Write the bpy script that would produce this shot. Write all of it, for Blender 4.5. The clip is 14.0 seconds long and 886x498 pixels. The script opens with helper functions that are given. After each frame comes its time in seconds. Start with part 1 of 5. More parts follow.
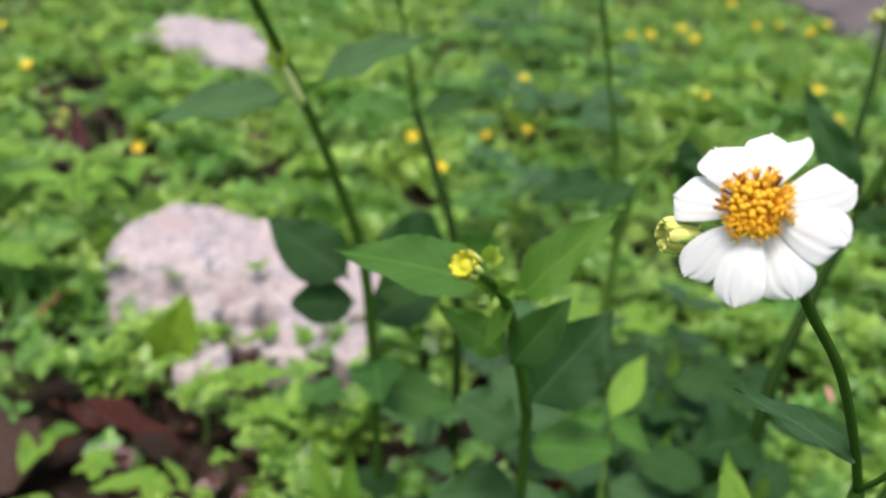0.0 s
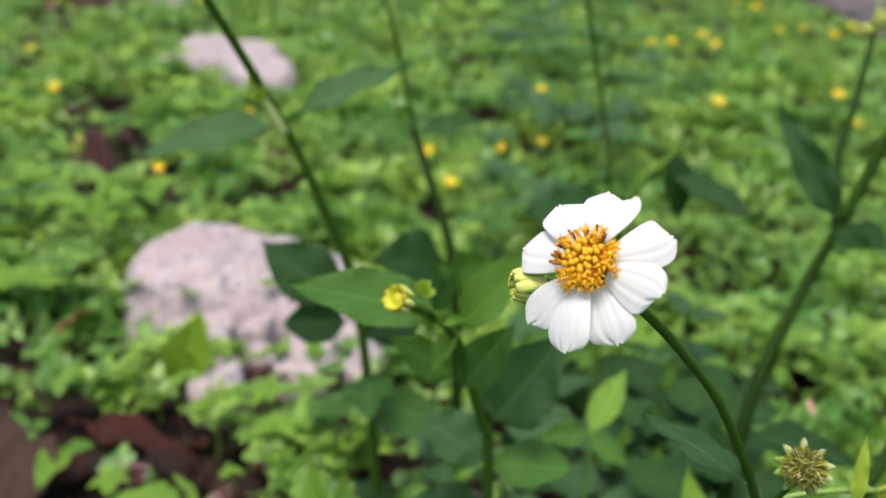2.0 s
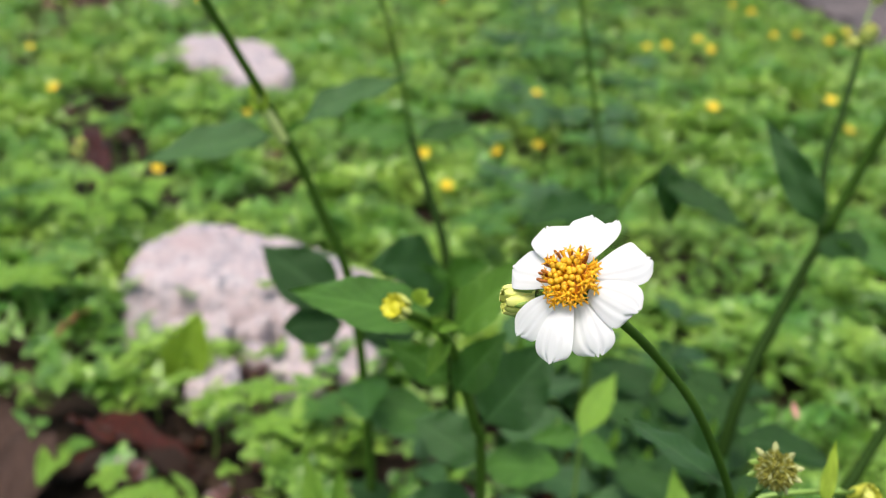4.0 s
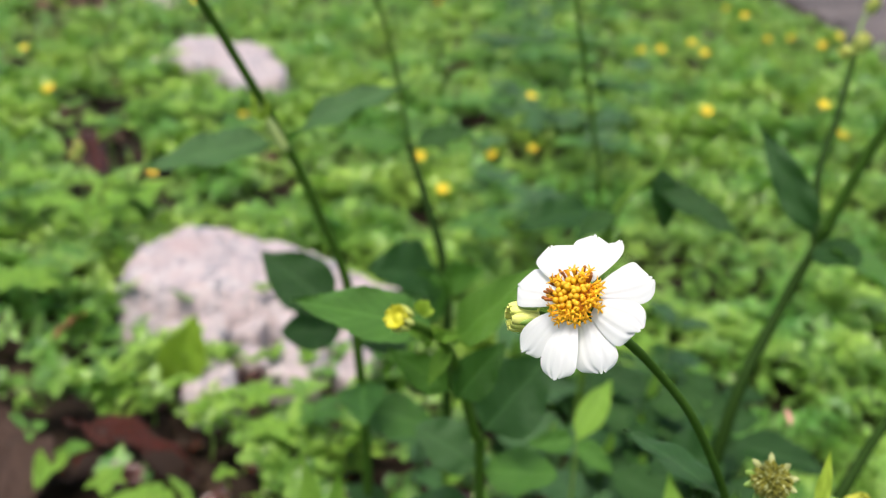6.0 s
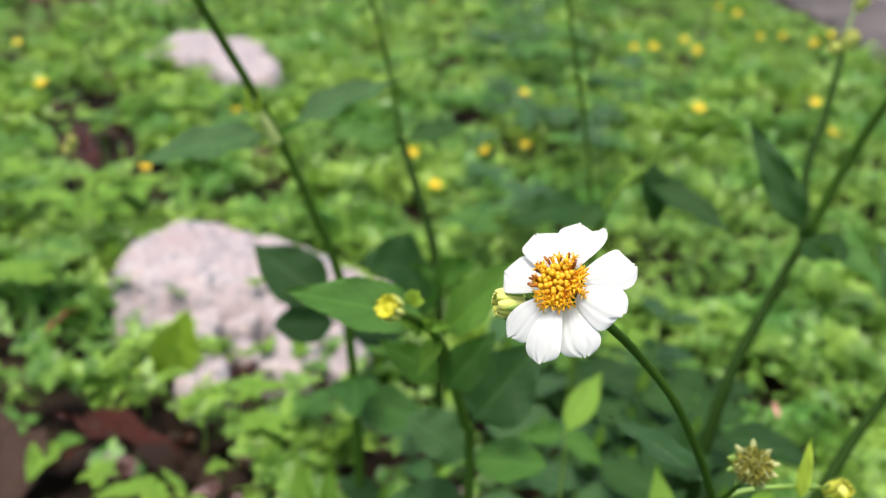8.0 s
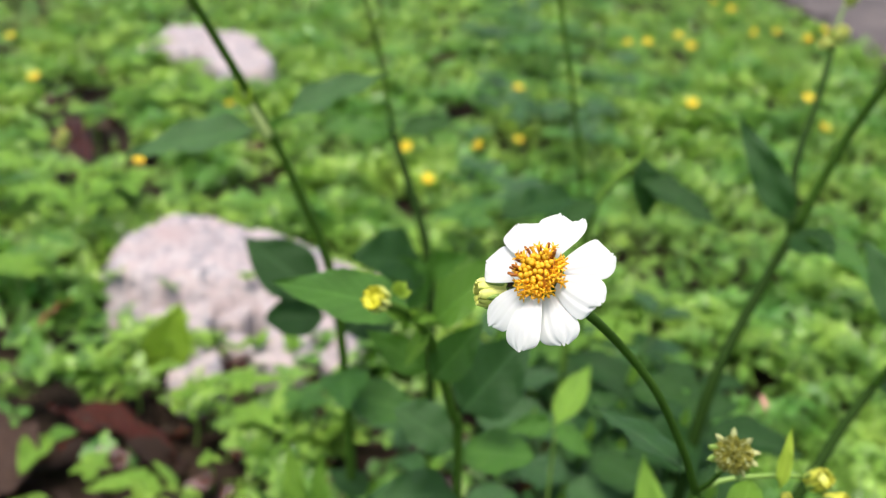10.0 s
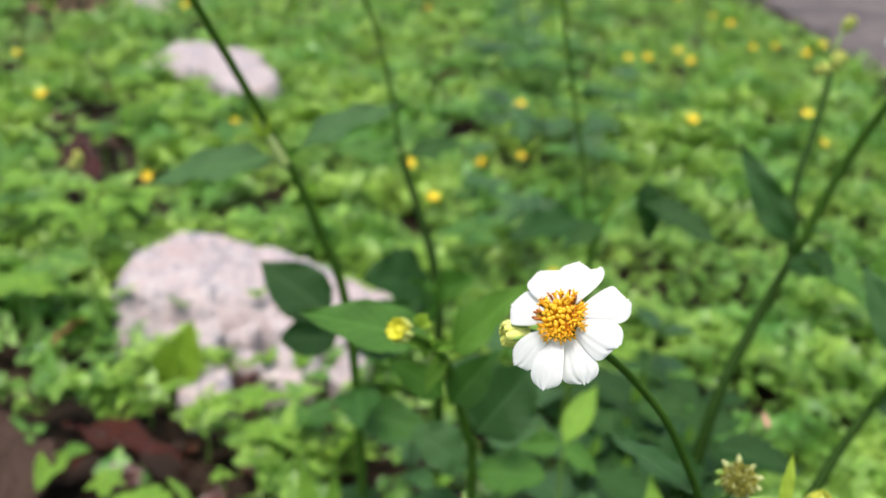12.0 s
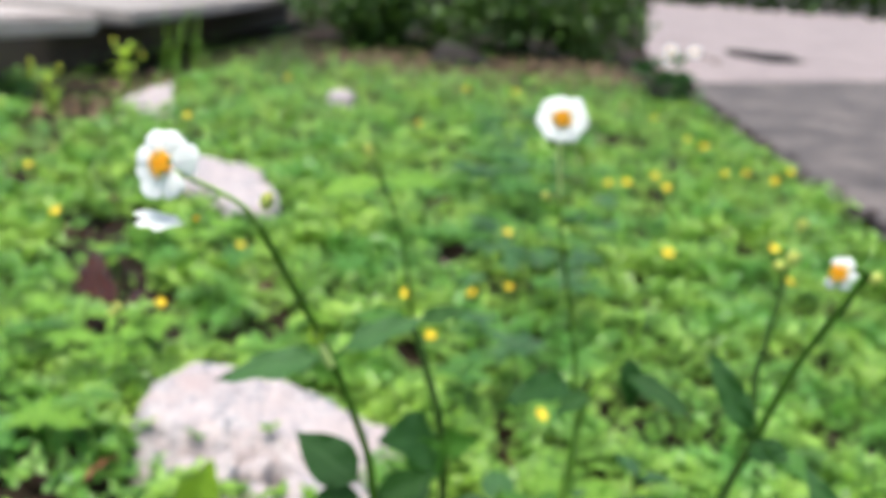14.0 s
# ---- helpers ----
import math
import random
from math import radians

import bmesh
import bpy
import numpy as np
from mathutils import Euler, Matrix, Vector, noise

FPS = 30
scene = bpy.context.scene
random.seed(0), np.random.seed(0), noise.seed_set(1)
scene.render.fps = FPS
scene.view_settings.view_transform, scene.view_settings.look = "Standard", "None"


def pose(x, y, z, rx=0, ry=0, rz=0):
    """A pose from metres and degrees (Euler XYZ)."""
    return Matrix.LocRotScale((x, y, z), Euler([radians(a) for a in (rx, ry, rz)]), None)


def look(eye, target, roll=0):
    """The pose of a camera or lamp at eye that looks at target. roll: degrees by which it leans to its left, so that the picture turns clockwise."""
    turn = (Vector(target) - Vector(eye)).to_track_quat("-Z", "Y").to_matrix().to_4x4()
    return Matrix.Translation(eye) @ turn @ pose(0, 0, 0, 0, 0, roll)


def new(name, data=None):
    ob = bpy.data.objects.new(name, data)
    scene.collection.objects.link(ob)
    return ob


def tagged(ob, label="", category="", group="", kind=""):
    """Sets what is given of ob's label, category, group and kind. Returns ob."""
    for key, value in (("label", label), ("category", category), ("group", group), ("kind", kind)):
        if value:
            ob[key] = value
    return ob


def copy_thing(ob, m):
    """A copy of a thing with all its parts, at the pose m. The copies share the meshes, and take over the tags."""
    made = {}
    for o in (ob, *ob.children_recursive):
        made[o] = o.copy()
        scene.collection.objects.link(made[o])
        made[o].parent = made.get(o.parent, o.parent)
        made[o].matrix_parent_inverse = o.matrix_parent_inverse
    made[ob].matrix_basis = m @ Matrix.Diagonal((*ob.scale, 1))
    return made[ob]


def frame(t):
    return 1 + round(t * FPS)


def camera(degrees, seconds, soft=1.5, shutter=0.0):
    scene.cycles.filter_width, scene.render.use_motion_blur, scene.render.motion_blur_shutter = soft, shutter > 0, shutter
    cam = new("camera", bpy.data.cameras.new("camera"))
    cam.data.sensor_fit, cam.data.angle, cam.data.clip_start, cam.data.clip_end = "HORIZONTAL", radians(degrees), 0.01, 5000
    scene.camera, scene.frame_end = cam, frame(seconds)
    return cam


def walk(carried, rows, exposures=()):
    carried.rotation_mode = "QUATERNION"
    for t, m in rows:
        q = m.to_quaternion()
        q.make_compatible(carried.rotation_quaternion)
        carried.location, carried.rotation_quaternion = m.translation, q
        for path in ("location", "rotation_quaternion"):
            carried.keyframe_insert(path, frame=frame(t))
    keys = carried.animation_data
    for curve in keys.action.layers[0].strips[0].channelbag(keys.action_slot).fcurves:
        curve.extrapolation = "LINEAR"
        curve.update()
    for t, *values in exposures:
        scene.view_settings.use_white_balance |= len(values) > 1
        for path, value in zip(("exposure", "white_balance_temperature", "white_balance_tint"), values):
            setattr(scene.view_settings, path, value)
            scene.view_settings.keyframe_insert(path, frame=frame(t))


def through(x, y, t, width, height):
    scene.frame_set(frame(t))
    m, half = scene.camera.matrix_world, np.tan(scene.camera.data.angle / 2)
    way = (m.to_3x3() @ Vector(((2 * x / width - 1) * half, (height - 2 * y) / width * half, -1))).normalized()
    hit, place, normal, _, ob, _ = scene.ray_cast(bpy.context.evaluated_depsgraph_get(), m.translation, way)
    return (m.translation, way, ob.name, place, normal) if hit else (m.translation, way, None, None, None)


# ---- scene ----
cam = camera(50.8, 14.0, 1.2)
PATH = [
    (0, (0.0887, 0.0725, 0.4188), (0.0625, 2.3887, -0.5225), 3.1),
    (0.5, (0.0975, 0.0713, 0.4275), (0.0050, 2.3963, -0.4875), 2.3),
    (1, (0.1050, 0.0688, 0.4288), (-0.0037, 2.3937, -0.4850), 1.8),
    (1.5, (0.1125, 0.0650, 0.4325), (0.0000, 2.3875, -0.4838), 1.4),
    (2, (0.1187, 0.0612, 0.4337), (-0.0013, 2.3800, -0.4925), 1.3),
    (2.5, (0.1162, 0.0550, 0.4375), (-0.0075, 2.3700, -0.4975), 1.4),
    (3, (0.1212, 0.0513, 0.4412), (0.0025, 2.3675, -0.4913), 1.6),
    (5.5, (0.1150, 0.0462, 0.4437), (0.0187, 2.3687, -0.4763), 2.1),
    (6, (0.1162, 0.0450, 0.4475), (0.0263, 2.3662, -0.4750), 2.2),
    (6.5, (0.1175, 0.0488, 0.4425), (0.0387, 2.3712, -0.4800), 2.0),
    (7, (0.1187, 0.0475, 0.4437), (0.0450, 2.3687, -0.4825), 2.1),
    (7.5, (0.1162, 0.0450, 0.4462), (0.0438, 2.3662, -0.4800), 2.2),
    (8, (0.1175, 0.0400, 0.4475), (0.0462, 2.3588, -0.4825), 2.5),
    (10.5, (0.1225, 0.0375, 0.4475), (0.0675, 2.3525, -0.4950), 2.7),
    (11, (0.1250, 0.0387, 0.4450), (0.0638, 2.3563, -0.4888), 2.5),
    (11.5, (0.1225, 0.0325, 0.4550), (0.0625, 2.3550, -0.4688), 2.6),
    (12, (0.1137, 0.0238, 0.4612), (0.0550, 2.3500, -0.4537), 2.6),
    (12.5, (0.1112, 0.0050, 0.4763), (0.0612, 2.3413, -0.4150), 3.1),
    (13, (0.1000, -0.0250, 0.5137), (0.0638, 2.3325, -0.3187), 3.7),
    (13.5, (0.0863, -0.0550, 0.5575), (0.0663, 2.3325, -0.1850), 4.5),
    (14, (0.0813, -0.0587, 0.5687), (0.0688, 2.3438, -0.1237), 4.5),
]
EXPOSURES = [(0.0, 0.88, 6620, 13), (1.5, 0.86, 6620, 13), (2.0, 0.76, 6620, 13), (2.5, 0.49, 6620, 13), (3.0, 0.78, 6620, 13), (5.5, 0.92, 6700, 12), (11.0, 1.01, 6650, 11), (12.3, 0.97, 6620, 10), (13.0, 1.49, 6600, 9), (13.5, 1.49, 6500, 7), (14.0, 1.23, 6400, 5)]
walk(cam, [(t, look(eye, target, roll)) for t, eye, target, roll in PATH], EXPOSURES)
# a phone's small lens held close: the near flower is sharp, the distance is soft
cam.data.dof.use_dof = True
cam.data.dof.focus_distance = 0.185
cam.data.dof.aperture_fstop = 15.0

# ---- world, sun ----
SUN_UP, SUN_AZ = radians(76), radians(200)
world = bpy.data.worlds.new("overcast_sky")
scene.world = world
world.use_nodes = True
wn = world.node_tree.nodes
sky = wn.new("ShaderNodeTexSky")
sky.sky_type = "NISHITA"
sky.sun_disc = False
sky.sun_elevation, sky.sun_rotation = SUN_UP, SUN_AZ
sky.dust_density, sky.air_density = 4.0, 1.0
wn["Background"].inputs["Strength"].default_value = 0.125
world.node_tree.links.new(sky.outputs[0], wn["Background"].inputs["Color"])
sun_data = bpy.data.lights.new("sun", "SUN")
sun_data.energy, sun_data.angle, sun_data.color = 2.1, radians(30), (1.0, 0.97, 0.92)
sun = new("sun", sun_data)
sun_dir = Vector((math.sin(SUN_AZ) * math.cos(SUN_UP), math.cos(SUN_AZ) * math.cos(SUN_UP), math.sin(SUN_UP)))
sun.matrix_world = look(sun_dir * 30, (0, 0, 0))


# ---- materials ----
class Nodes:
    """A short hand for node trees."""

    def __init__(self, name):
        self.mat = bpy.data.materials.new(name)
        self.mat.use_nodes = True
        self.t = self.mat.node_tree
        self.bsdf = self.t.nodes["Principled BSDF"]
        self.out = self.t.nodes["Material Output"]

    def n(self, kind, **values):
        node = self.t.nodes.new("ShaderNode" + kind)
        if kind == "Math":
            node.operation = values.pop("operation")
        if kind == "Mix":
            node.data_type, node.blend_type = "RGBA", values.pop("blend_type")
        for key, value in values.items():
            self.put(node.inputs[key], value)
        return node

    def put(self, socket, value):
        if isinstance(value, bpy.types.NodeSocket):
            self.t.links.new(value, socket)
        else:
            socket.default_value = value

    def math(self, op, a, b=0.0, c=0.0):
        node = self.n("Math", operation=op)
        for socket, value in zip(node.inputs, (a, b, c)):
            self.put(socket, value)
        return node.outputs[0]

    def ramp(self, fac, *stops):
        node = self.n("ValToRGB")
        self.put(node.inputs[0], fac)
        e = node.color_ramp.elements
        while len(e) < len(stops):
            e.new(0.5)
        for el, (p, c) in zip(e, stops):
            el.position, el.color = p, (*c, 1.0)
        return node.outputs[0]

    def mix(self, fac, a, b, blend="MIX"):
        node = self.n("Mix", blend_type=blend)
        self.put(node.inputs[0], fac)
        for socket, value in ((node.inputs[6], a), (node.inputs[7], b)):
            self.put(socket, value if isinstance(value, bpy.types.NodeSocket) else (*value, 1.0))
        return node.outputs[2]

    def noise(self, scale, detail=4.0, rough=0.55, coords="Object", stretch=None):
        co = self.n("TexCoord").outputs[coords]
        if stretch:
            m = self.n("Mapping")
            self.put(m.inputs[0], co)
            m.inputs["Scale"].default_value = stretch
            co = m.outputs[0]
        node = self.n("TexNoise", Scale=scale, Detail=detail, Roughness=rough)
        self.put(node.inputs["Vector"], co)
        return node.outputs[0]

    def bump(self, height, strength, distance):
        node = self.n("Bump", Strength=strength, Distance=distance)
        self.put(node.inputs["Height"], height)
        self.put(self.bsdf.inputs["Normal"], node.outputs[0])
        return node.outputs[0]

    def surf(self, colour=None, rough=None, **more):
        for key, value in (("Base Color", colour), ("Roughness", rough), *more.items()):
            if value is not None:
                if isinstance(value, tuple) and len(value) == 3:
                    value = (*value, 1.0)
                self.put(self.bsdf.inputs[key], value)
        return self.mat


def leaf_material(name, dark, light, through_colour, rough=0.45, veins=0.35, amount=0.3, scale=90.0, patches=None, spec=0.3):
    """A leaf: colour by piece, blotches, paler veins along the middle and the sides, light shining through."""
    k = Nodes(name)
    rnd = k.n("NewGeometry").outputs["Random Per Island"]
    ob = k.n("ObjectInfo").outputs["Random"]
    r = k.math("FRACT", k.math("ADD", rnd, k.math("MULTIPLY", ob, 3.7)))
    col = k.mix(r, dark, light)
    col = k.mix(k.math("MULTIPLY", k.noise(scale), 0.5), col, tuple(c * 0.55 for c in dark))
    if patches:
        for tone, size, lo, hi, most in ((patches[0], 6.0, 0.45, 0.66, 0.7), (patches[1], 3.6, 0.47, 0.62, 0.75), (patches[2], 11.0, 0.56, 0.7, 0.6)):
            pf = k.n("MapRange")
            for i, v in enumerate((k.noise(size, 2), lo, hi, 0.0, most)):
                k.put(pf.inputs[i], v)
            col = k.mix(pf.outputs[0], col, tone)
    uv = k.n("SeparateXYZ")
    k.put(uv.inputs[0], k.n("UVMap").outputs[0])
    u = k.math("ABSOLUTE", k.math("SUBTRACT", uv.outputs[0], 0.5))
    mid = k.n("MapRange")
    for i, v in enumerate((u, 0.012, 0.05, 1.0, 0.0)):
        k.put(mid.inputs[i], v)
    side = k.math("SINE", k.math("MULTIPLY", k.math("SUBTRACT", uv.outputs[1], k.math("MULTIPLY", u, 0.55)), 52.0))
    side_f = k.n("MapRange")
    for i, v in enumerate((side, 0.86, 1.0, 0.0, 0.6)):
        k.put(side_f.inputs[i], v)
    vein = k.math("MAXIMUM", mid.outputs[0], side_f.outputs[0])
    col = k.mix(k.math("MULTIPLY", vein, veins), col, tuple(min(1, c * 1.5 + 0.05) for c in light))
    k.surf(col, rough, **{"Specular IOR Level": spec})
    nrm = k.bump(k.math("ADD", k.noise(scale * 4), k.math("MULTIPLY", vein, -1.2)), 0.5, 0.0008)
    tr = k.n("BsdfTranslucent")
    k.put(tr.inputs[0], k.mix(0.5, col, through_colour))
    k.put(tr.inputs[1], nrm)
    m = k.n("MixShader")
    k.put(m.inputs[0], amount)
    k.t.links.new(k.bsdf.outputs[0], m.inputs[1])
    k.t.links.new(tr.outputs[0], m.inputs[2])
    k.t.links.new(m.outputs[0], k.out.inputs[0])
    return k.mat


def plain_material(name, a, b, rough=0.5, scale=200.0, bump=0.2, depth=0.0005, stretch=None, through=0.0, spec=0.4):
    k = Nodes(name)
    nz = k.noise(scale, stretch=stretch)
    ob = k.n("ObjectInfo").outputs["Random"]
    fac = k.math("ADD", k.math("MULTIPLY", nz, 0.7), k.math("MULTIPLY", ob, 0.3))
    k.surf(k.mix(fac, a, b), rough, **{"Specular IOR Level": spec})
    if bump:
        k.bump(nz, bump, depth)
    if through:
        tr = k.n("BsdfTranslucent")
        k.put(tr.inputs[0], (*b, 1.0))
        m = k.n("MixShader")
        k.put(m.inputs[0], through)
        k.t.links.new(k.bsdf.outputs[0], m.inputs[1])
        k.t.links.new(tr.outputs[0], m.inputs[2])
        k.t.links.new(m.outputs[0], k.out.inputs[0])
    return k.mat


def granite_material():
    k = Nodes("pink_granite")
    big = k.noise(7.0, 5)
    col = k.ramp(big, (0.3, (0.32, 0.238, 0.226)), (0.5, (0.365, 0.298, 0.288)), (0.7, (0.375, 0.336, 0.342)))
    vor = k.n("TexVoronoi", Scale=140.0)
    k.put(vor.inputs["Vector"], k.n("TexCoord").outputs["Object"])
    sep = k.n("SeparateColor")
    k.put(sep.inputs[0], vor.outputs["Color"])
    grain = k.ramp(sep.outputs[0], (0.0, (0.09, 0.095, 0.108)), (0.26, (0.19, 0.19, 0.21)), (0.40, (0.33, 0.256, 0.245)), (0.8, (0.37, 0.332, 0.33)))
    patch = k.noise(14.0, 3)
    pf = k.n("MapRange")
    for i, v in enumerate((patch, 0.38, 0.58, 0.28, 1.0)):
        k.put(pf.inputs[i], v)
    col = k.mix(pf.outputs[0], col, grain)
    grime = k.n("MapRange")
    for i, v in enumerate((k.noise(5.0, 6), 0.55, 0.75, 0.0, 0.3)):
        k.put(grime.inputs[i], v)
    col = k.mix(grime.outputs[0], col, (0.20, 0.19, 0.15))
    mica = k.n("MapRange")
    for i, v in enumerate((k.noise(34.0, 4), 0.56, 0.68, 0.0, 0.5)):
        k.put(mica.inputs[i], v)
    col = k.mix(mica.outputs[0], col, (0.13, 0.13, 0.145))
    k.surf(col, 0.75)
    k.bump(k.math("ADD", k.noise(60.0, 6), k.math("MULTIPLY", sep.outputs[0], 0.2)), 0.3, 0.002)
    return k.mat


def soil_material():
    k = Nodes("dark_damp_soil")
    col = k.ramp(k.noise(9.0, 8, 0.7), (0.3, (0.008, 0.006, 0.004)), (0.5, (0.024, 0.016, 0.011)), (0.75, (0.06, 0.038, 0.024)))
    k.surf(col, 0.85, **{"Specular IOR Level": 0.1})
    k.bump(k.noise(40.0, 8, 0.7), 0.8, 0.01)
    return k.mat


def concrete_material(name, a, b, c, scale=1.0):
    k = Nodes(name)
    col = k.ramp(k.noise(1.3 * scale, 7, 0.68), (0.36, a), (0.5, b), (0.64, c))
    speck = k.noise(140.0 * scale, 3, 0.7)
    col = k.mix(k.math("MULTIPLY", speck, 0.35), col, tuple(x * 0.4 for x in a))
    worn = k.n("MapRange")
    for i, v in enumerate((k.noise(8.0 * scale, 6, 0.8), 0.48, 0.62, 0.0, 0.55)):
        k.put(worn.inputs[i], v)
    col = k.mix(worn.outputs[0], col, tuple(x * 0.7 for x in a))
    k.surf(col, 0.8)
    k.bump(k.noise(70.0 * scale, 6, 0.7), 0.5, 0.004)
    return k.mat


def petal_material():
    k = Nodes("white_petal")
    uv = k.n("SeparateXYZ")
    k.put(uv.inputs[0], k.n("UVMap").outputs[0])
    lines = k.math("SINE", k.math("MULTIPLY", uv.outputs[0], 34.0))
    col = k.mix(k.math("MULTIPLY", k.noise(300.0), 0.25), (0.80, 0.80, 0.79), (0.71, 0.72, 0.73))
    k.surf(col, 0.5, **{"Specular IOR Level": 0.25})
    nrm = k.bump(lines, 0.10, 0.0003)
    tr = k.n("BsdfTranslucent")
    tr.inputs[0].default_value = (0.74, 0.75, 0.72, 1)
    k.put(tr.inputs[1], nrm)
    m = k.n("MixShader")
    m.inputs[0].default_value = 0.4
    k.t.links.new(k.bsdf.outputs[0], m.inputs[1])
    k.t.links.new(tr.outputs[0], m.inputs[2])
    k.t.links.new(m.outputs[0], k.out.inputs[0])
    return k.mat


M_COVER = leaf_material("ground_cover_leaf", (0.026, 0.112, 0.010), (0.330, 0.580, 0.080), (0.29, 0.56, 0.06), 0.34, 0.15, 0.35, 90.0, ((0.38, 0.56, 0.080), (0.072, 0.26, 0.040), (0.022, 0.080, 0.016)), 0.55)
M_LEAF = leaf_material("dark_leaf", (0.012, 0.052, 0.008), (0.032, 0.098, 0.014), (0.07, 0.22, 0.012), 0.44, 0.24, 0.25, spec=0.24)
M_MIDLEAF = leaf_material("mid_green_leaf", (0.030, 0.108, 0.012), (0.085, 0.225, 0.027), (0.14, 0.36, 0.022), 0.40, 0.24, 0.3, spec=0.35)
M_SOFTLEAF = leaf_material("soft_green_leaf", (0.018, 0.074, 0.013), (0.046, 0.138, 0.024), (0.08, 0.25, 0.02), 0.46, 0.22, 0.25, spec=0.48)
M_FRESHLEAF = leaf_material("fresh_green_leaf", (0.070, 0.200, 0.018), (0.135, 0.300, 0.034), (0.20, 0.42, 0.03), 0.40, 0.24, 0.35, spec=0.35)
M_YOUNG = leaf_material("bright_young_leaf", (0.15, 0.32, 0.035), (0.23, 0.42, 0.05), (0.30, 0.50, 0.05), 0.42, 0.25, 0.4)
M_OLIVE = leaf_material("yellow_green_leaf", (0.16, 0.31, 0.02), (0.26, 0.42, 0.03), (0.34, 0.50, 0.03), 0.5, 0.3, 0.35)
M_SHRUB = leaf_material("shrub_leaf", (0.018, 0.050, 0.010), (0.08, 0.16, 0.022), (0.10, 0.22, 0.02), 0.45, 0.1, 0.2)
M_STEM = plain_material("green_stem", (0.028, 0.075, 0.010), (0.060, 0.125, 0.018), 0.6, 400.0, 0.15, 0.0003, spec=0.04)
M_MIDSTEM = plain_material("mid_green_stem", (0.045, 0.105, 0.014), (0.085, 0.165, 0.024), 0.6, 400.0, 0.15, 0.0003, spec=0.04)
M_SOFTSTEM = plain_material("soft_green_stem", (0.07, 0.15, 0.02), (0.12, 0.22, 0.035), 0.6, 400.0, 0.15, 0.0003, spec=0.04)
M_SHOOT = plain_material("pale_green_shoot", (0.42, 0.54, 0.16), (0.58, 0.66, 0.26), 0.55, 120.0, 0.5, 0.002)
M_DARKSTEM = plain_material("dark_green_stem", (0.009, 0.026, 0.004), (0.020, 0.045, 0.007), 0.6, 300.0, 0.2, 0.0004, spec=0.04)
M_PALESTEM = plain_material("pale_stem", (0.13, 0.24, 0.04), (0.2, 0.32, 0.06), 0.5, 400.0, 0.1, 0.0003)
M_PETAL = petal_material()
M_DISC = plain_material("yellow_floret", (0.66, 0.35, 0.010), (0.80, 0.47, 0.016), 0.55, 900.0, 0.1, 0.0002, through=0.15)
M_FLORET = plain_material("orange_floret", (0.84, 0.40, 0.008), (0.92, 0.52, 0.014), 0.55, 900.0, 0.1, 0.0002, through=0.15)
M_AMBER = plain_material("amber_disc", (0.50, 0.17, 0.004), (0.66, 0.27, 0.008), 0.6, 900.0, 0.1, 0.0002)
M_LIMELEAF = leaf_material("lime_yellow_leaf", (0.40, 0.60, 0.06), (0.54, 0.72, 0.08), (0.52, 0.70, 0.07), 0.45, 0.2, 0.4)
M_ANTHER = plain_material("brown_anther", (0.10, 0.022, 0.003), (0.46, 0.15, 0.010), 0.6, 900.0, 0.1, 0.0002)
M_BUD = plain_material("yellow_green_bract", (0.50, 0.56, 0.09), (0.78, 0.79, 0.26), 0.5, 500.0, 0.2, 0.0004, through=0.12)
M_LIMEBUD = plain_material("lime_yellow_bract", (0.44, 0.48, 0.04), (0.70, 0.68, 0.10), 0.5, 500.0, 0.2, 0.0004, through=0.12)
M_PINK = plain_material("salmon_withered_leaf", (0.42, 0.20, 0.15), (0.62, 0.34, 0.27), 0.7, 200.0, 0.3, 0.001)
M_RUST = plain_material("rusty_dead_leaf", (0.10, 0.030, 0.012), (0.28, 0.10, 0.04), 0.6, 60.0, 0.5, 0.002)
M_HUSK = plain_material("straw_husk", (0.32, 0.35, 0.12), (0.52, 0.55, 0.26), 0.7, 600.0, 0.3, 0.0004)
M_ACHENE = plain_material("olive_brown_seed", (0.080, 0.078, 0.006), (0.32, 0.31, 0.040), 0.7, 600.0, 0.3, 0.0004)
M_YELLOW = plain_material("yellow_petal", (0.84, 0.62, 0.03), (0.90, 0.72, 0.06), 0.5, 300.0, 0.1, 0.0003, through=0.25)
M_LIME = plain_material("lime_yellow_disc", (0.34, 0.35, 0.01), (0.56, 0.52, 0.02), 0.6, 900.0, 0.4, 0.0004)
M_DARKPATCH = plain_material("dark_paving_patch", (0.008, 0.007, 0.007), (0.02, 0.018, 0.017), 0.9, 6.0, 0.1, 0.002, spec=0.03)
M_GRANITE = granite_material()
M_SOIL = soil_material()
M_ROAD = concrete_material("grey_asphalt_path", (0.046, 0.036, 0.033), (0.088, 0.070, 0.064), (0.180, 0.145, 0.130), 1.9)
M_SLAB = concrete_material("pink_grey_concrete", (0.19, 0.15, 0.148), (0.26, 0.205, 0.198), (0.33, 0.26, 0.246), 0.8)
M_DEAD = plain_material("red_brown_dead_leaf", (0.016, 0.004, 0.0025), (0.105, 0.022, 0.011), 0.22, 30.0, 1.0, 0.012, stretch=(1, 2, 1), spec=0.6)
M_TAN = plain_material("ochre_dead_leaf", (0.08, 0.052, 0.026), (0.21, 0.14, 0.075), 0.7, 60.0, 0.5, 0.002)
M_BROWNLEAF = plain_material("flat_brown_leaf", (0.022, 0.013, 0.009), (0.070, 0.042, 0.030), 0.6, 26.0, 0.8, 0.006, spec=0.12)
